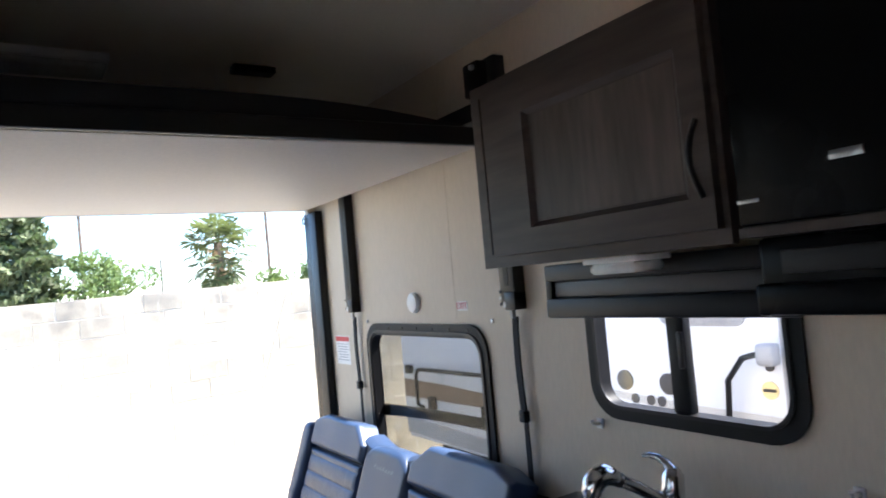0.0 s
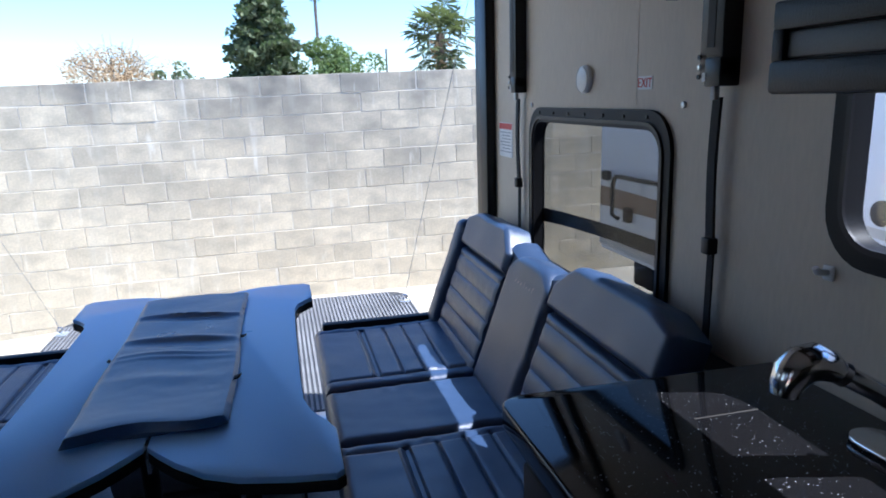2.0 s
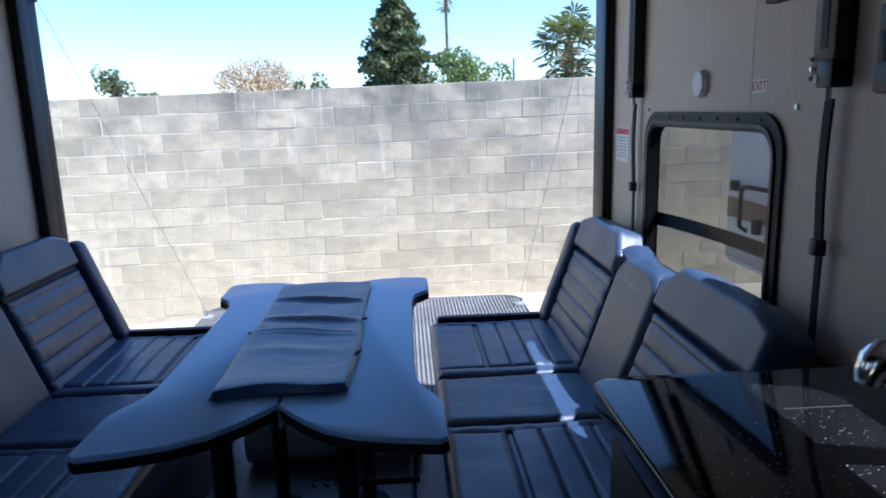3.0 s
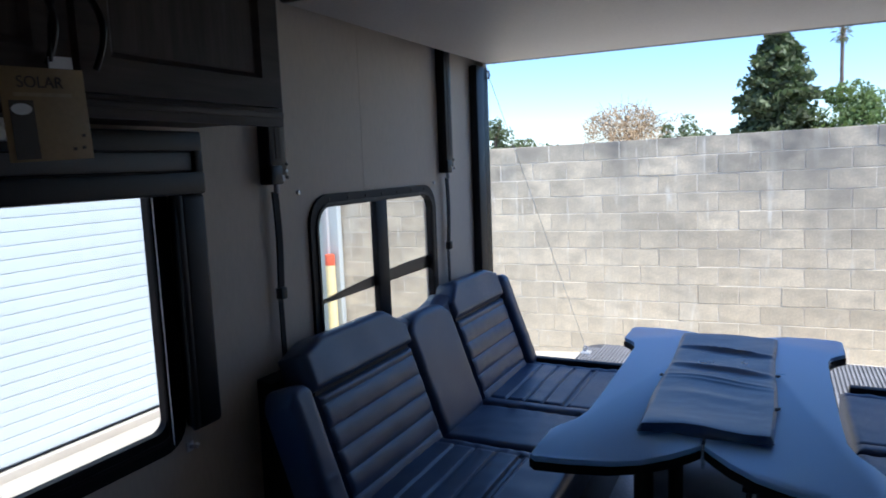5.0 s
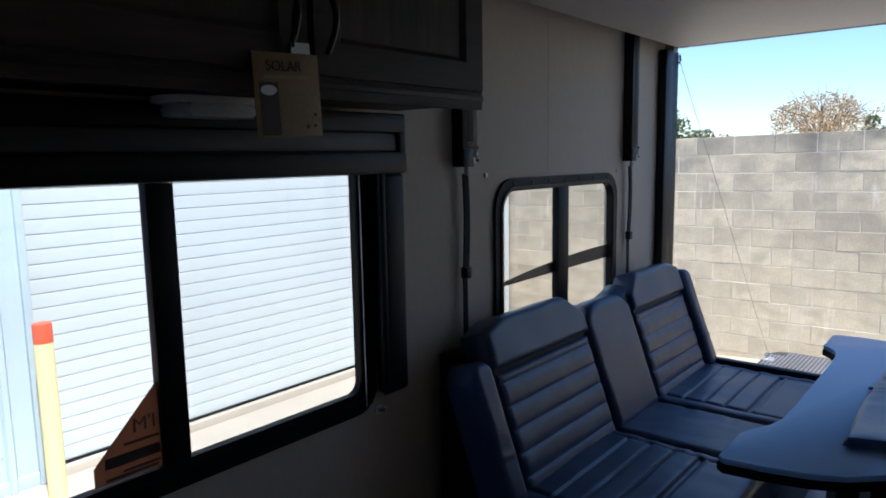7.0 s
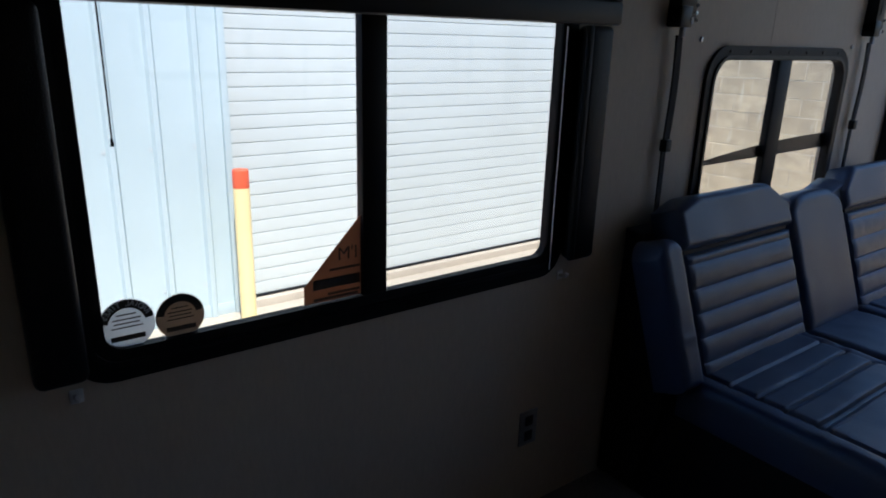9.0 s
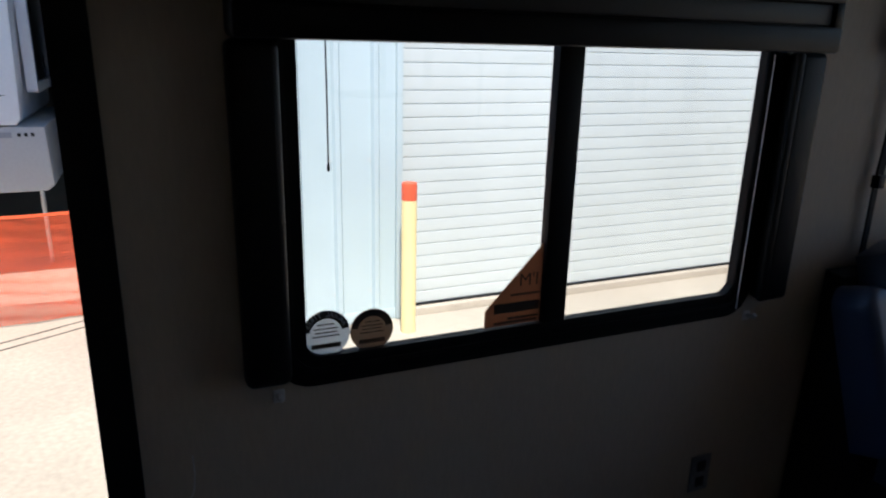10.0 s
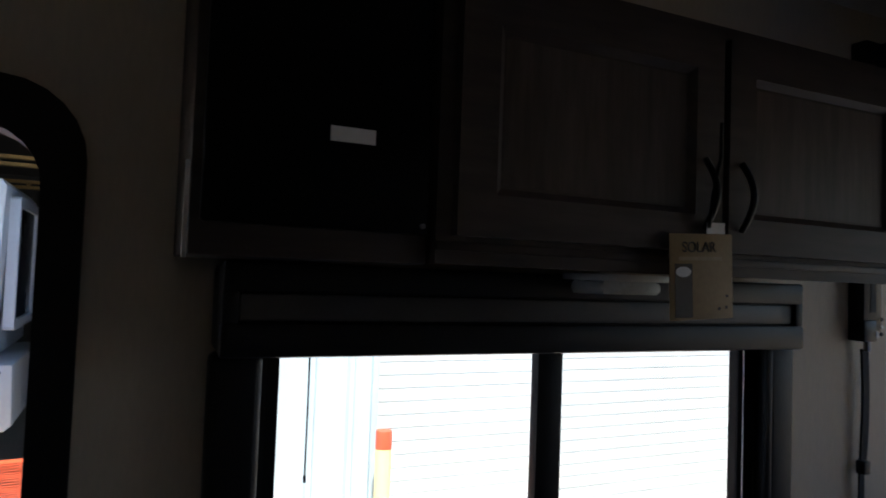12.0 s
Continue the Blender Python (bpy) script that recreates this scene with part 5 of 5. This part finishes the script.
# ---- trees beyond the wall ----
def leaf_cloud(points, size, rng, flat=0.0):
    bm = bmesh.new()
    for p in points:
        n = Vector((rng.gauss(0, 1), rng.gauss(0, 1), rng.gauss(0, 1) + flat)).normalized()
        a = n.orthogonal().normalized()
        b = n.cross(a)
        s = size * rng.uniform(0.6, 1.4)
        q = rng.uniform(0, 6.28)
        a, b = a * math.cos(q) + b * math.sin(q), b * math.cos(q) - a * math.sin(q)
        bm.faces.new([bm.verts.new(p + a * s * u + b * s * v) for u, v in ((-1, 0), (0, -0.45), (1, 0), (0, 0.45))])
    return bm


def trunk_with_limbs(name_parent, x, y, h, r, crown_z, spread, rng, limbs=9):
    part("trunk", tube([(x + 0.04 * rng.uniform(-1, 1) * k, y, GZ + h * k / 5) for k in range(6)], r, 9, [1.3, 1, 0.9, 0.8, 0.65, 0.4]), "bark", name_parent)
    for k in range(limbs):
        a = rng.uniform(0, 6.28)
        z0 = GZ + h * rng.uniform(0.45, 0.95)
        e = (x + spread * math.cos(a) * rng.uniform(0.5, 0.9), y + spread * math.sin(a) * rng.uniform(0.5, 0.9), z0 + rng.uniform(0.2, 0.5) * spread)
        m = ((x + e[0]) / 2, (y + e[1]) / 2, (z0 + e[2]) / 2 - 0.05)
        part("limb", tube([(x, y, z0), m, e], r * 0.35, 6, [1, 0.7, 0.3]), "bark", name_parent)


def conifer(x, y, top, wide, seed):
    rng = random.Random(seed)
    t = thing("conifer", "tall dark green conifer behind the block wall", "tree", (x, y, GZ))
    part("trunk", tube([(x, y, GZ), (x, y, top - 0.5)], 0.16, 9, [1, 0.25]), "bark", t)
    pts = []
    for k in range(10000):
        f = rng.random() ** 0.75
        z = top - (top - GZ - 0.8) * f
        a = rng.uniform(0, 6.28)
        tier = 0.72 + 0.28 * math.sin(f * 46 + 2.2 * math.sin(a * 2 + seed) + 3 * noise.noise(Vector((math.cos(a) * 2, math.sin(a) * 2, f * 6))))
        r = wide * (0.04 + 0.96 * min(1, f * 2.6) ** 0.8) * tier * math.sqrt(rng.uniform(0.25, 1.0))
        pts.append(Vector((x + r * math.cos(a), y + r * math.sin(a), z - 0.12 * r)))
    tagged(part("crown", leaf_cloud(pts, 0.17, rng), "conifer", t), kind="stuff")


def round_tree(name, label, x, y, cz, rx, rz, m, seed, count=2600, size=0.12, bare=0.0):
    rng = random.Random(seed)
    t = thing(name, label, "tree", (x, y, GZ))
    trunk_with_limbs(t, x, y, cz - GZ + rz * 0.4, 0.10, cz, rx, rng, 12)
    lobes = [(rng.gauss(0, 0.42) * rx, rng.gauss(0, 0.42) * rx, rng.gauss(0, 0.38) * rz, rng.uniform(0.28, 0.5)) for _ in range(16)]
    if bare:
        lobes += [(0, 0, -0.1 * rz, 0.92)] * 14
    pts = []
    for k in range(count):
        lx, ly, lz, lr = rng.choice(lobes)
        d = Vector((rng.gauss(0, 1), rng.gauss(0, 1), rng.gauss(0, 1))).normalized() * rng.uniform(0.55, 1.0) ** 0.6
        pts.append(Vector((x + lx + d.x * lr * rx, y + ly + d.y * lr * rx, cz + lz + d.z * lr * rz)))
    tagged(part("crown", leaf_cloud(pts, size, rng), m, t), kind="stuff")
    if bare:
        for k in range(40):
            a = rng.uniform(0, 6.28)
            part("twig", tube([(x, y, cz - rz * 0.6), (x + 0.55 * rx * math.cos(a), y, cz + rz * rng.uniform(-0.1, 0.4)), (x + rx * rng.uniform(0.7, 1.05) * math.cos(a), y, cz + rz * rng.uniform(0.2, 1.1) * abs(math.sin(a)) + 0.1)], 0.02, 5, [1, 0.6, 0.2]), "bark", t)


def fan_palm(x, y, cz, crown, trunk_r, seed, fronds=46, skirt=0.35):
    rng = random.Random(seed)
    t = thing("fan_palm", "fan palm with ragged green crown behind the wall", "tree", (x, y, GZ))
    part("trunk", tube([(x, y, GZ), (x + 0.05, y, (GZ + cz) / 2), (x, y, cz)], trunk_r, 9, [1.1, 1, 0.9]), "bark", t)
    bm = bmesh.new()
    for k in range(fronds):
        a = 2.399 * k + rng.uniform(-0.3, 0.3)
        el = math.asin(-0.9 + 1.85 * (k + 0.5) / fronds)
        d = Vector((math.cos(a) * math.cos(el), math.sin(a) * math.cos(el), math.sin(el)))
        base = Vector((x, y, cz)) + d * crown * rng.uniform(0.28, 0.66)
        base.z -= max(0, -d.z) * crown * 0.75
        side = d.cross(Vector((0.2 * rng.gauss(0, 1), 0.2 * rng.gauss(0, 1), 1))).normalized()
        up = side.cross(d)
        ln = crown * rng.uniform(0.36, 0.46)
        for j in range(11):
            b = radians(-115 + 23 * j)
            tip = base + (d * math.cos(b) + side * math.sin(b)) * ln * rng.uniform(0.8, 1.05) - Vector((0, 0, ln * rng.uniform(0.05, 0.3)))
            mid = base + (tip - base) * 0.6 + Vector((0, 0, 0.06 * ln))
            q = (tip - base).cross(up).normalized() * ln * 0.085
            bm.faces.new([bm.verts.new(v) for v in (base, mid + q, tip, mid - q)])
        q = side * 0.014 * crown
        o = Vector((x, y, cz - 0.1 * crown))
        bm.faces.new([bm.verts.new(v) for v in (o - q, o + q, base + q, base - q)])
    tagged(part("crown", bm, "palm", t), kind="stuff")
    if skirt:
        pts = [Vector((x + crown * 0.28 * rng.gauss(0, 0.5), y + crown * 0.28 * rng.gauss(0, 0.5), cz - crown * rng.uniform(0.15, 1.0))) for _ in range(110)]
        tagged(part("dead_fronds", leaf_cloud(pts, 0.10 * crown, rng), "dry_leaf", t, "brown dead fronds"), kind="stuff")


conifer(0.12, 30, 6.45, 1.68, 3)
round_tree("broadleaf_tree", "light green leafy tree behind the block wall", 2.85, 30, 2.4, 1.65, 1.35, "leaf", 5, 6000, 0.085)
fan_palm(7.45, 30, 4.05, 1.85, 0.22, 8, 58)
fan_palm(2.78, 38, 7.15, 0.62, 0.09, 9, 26, 0.6)
fan_palm(12.2, 38, 8.6, 0.7, 0.10, 10, 24, 0.6)
round_tree("broadleaf_tree", "green shrub tree behind the block wall", 11.6, 30, 2.6, 0.8, 1.2, "leaf", 15, 1200, 0.11)
round_tree("broadleaf_tree", "low green shrub behind the block wall", 9.9, 30, 2.1, 0.7, 0.75, "leaf", 16, 900, 0.10)
round_tree("bare_tree", "rounded tan tree with bare twigs behind the wall", -5.75, 30, 2.6, 1.95, 1.4, "dry_leaf", 17, 7500, 0.052, 1.0)
round_tree("broadleaf_tree", "pale olive shrub behind the block wall", -3.3, 30, 2.2, 0.9, 0.7, "far_leaf", 18, 1000, 0.09)
round_tree("broadleaf_tree", "small dark tree behind the block wall", -11.6, 30, 2.8, 0.6, 1.0, "far_leaf", 19, 1100, 0.08)
round_tree("broadleaf_tree", "low olive shrubs behind the block wall", -11.2, 31, 2.0, 1.6, 0.7, "far_leaf", 20, 1300, 0.10)
up = thing("utility_pole", "thin wooden utility pole far behind the wall", "pole", (5.25, 31, GZ))
part("pole", tube([(5.25, 31, GZ), (5.25, 31, 3.5)], 0.045, 7), "bark", up)


# ---- block wall, its blocks one by one ----
BY, PX, PZ = 7.58, 0.388, 0.1915


def block_wall():
    w = thing("block_wall", "tall grey-tan concrete block boundary wall in running bond", "wall", (0, BY, GZ))
    tilt = Matrix.Translation((0.2, BY, 1.678)) @ Matrix.Rotation(-math.atan(0.0155), 4, "Y")
    part("mortar_core", box(-16, 16, 0.0019, 0.18, -2.7, -0.004, mtx=tilt), "mortar", w)
    rng = random.Random(11)
    near, far = [], bmesh.new()
    meshes = []
    for v in range(4):
        bm = box(-PX / 2 + 0.0047, PX / 2 - 0.0047, 0.0, 0.05, -PZ / 2 + 0.0047, PZ / 2 - 0.0047, 0.0025, 1)
        for q in bm.verts:
            q.co += Vector((rng.uniform(-1, 1), 0.6 * rng.uniform(-1, 1), rng.uniform(-1, 1))) * 0.0022
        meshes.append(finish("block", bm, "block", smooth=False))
    count = 0
    for row in range(13):
        for col in range(-41, 40):
            x = PX / 2 + PX * col + (PX / 2 if row % 2 else 0)
            if abs(x) > 15.7:
                continue
            m = tilt @ Matrix.Translation((x, rng.uniform(-0.0030, 0.0008), -PZ / 2 - row * PZ)) @ Matrix.Rotation(rng.uniform(-0.004, 0.004), 4, "Y")
            if -5.2 < x < 4.6 and row < 12 and count < 300:
                ob = new("block", meshes[rng.randrange(4)])
                ob.parent = w
                ob.matrix_local = Matrix.Translation(-w.location) @ m
                count += 1
            else:
                add_box(far, -PX / 2 + 0.0047, PX / 2 - 0.0047, 0.0, 0.05, -PZ / 2 + 0.0047, PZ / 2 - 0.0047, m)
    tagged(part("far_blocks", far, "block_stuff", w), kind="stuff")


block_wall()
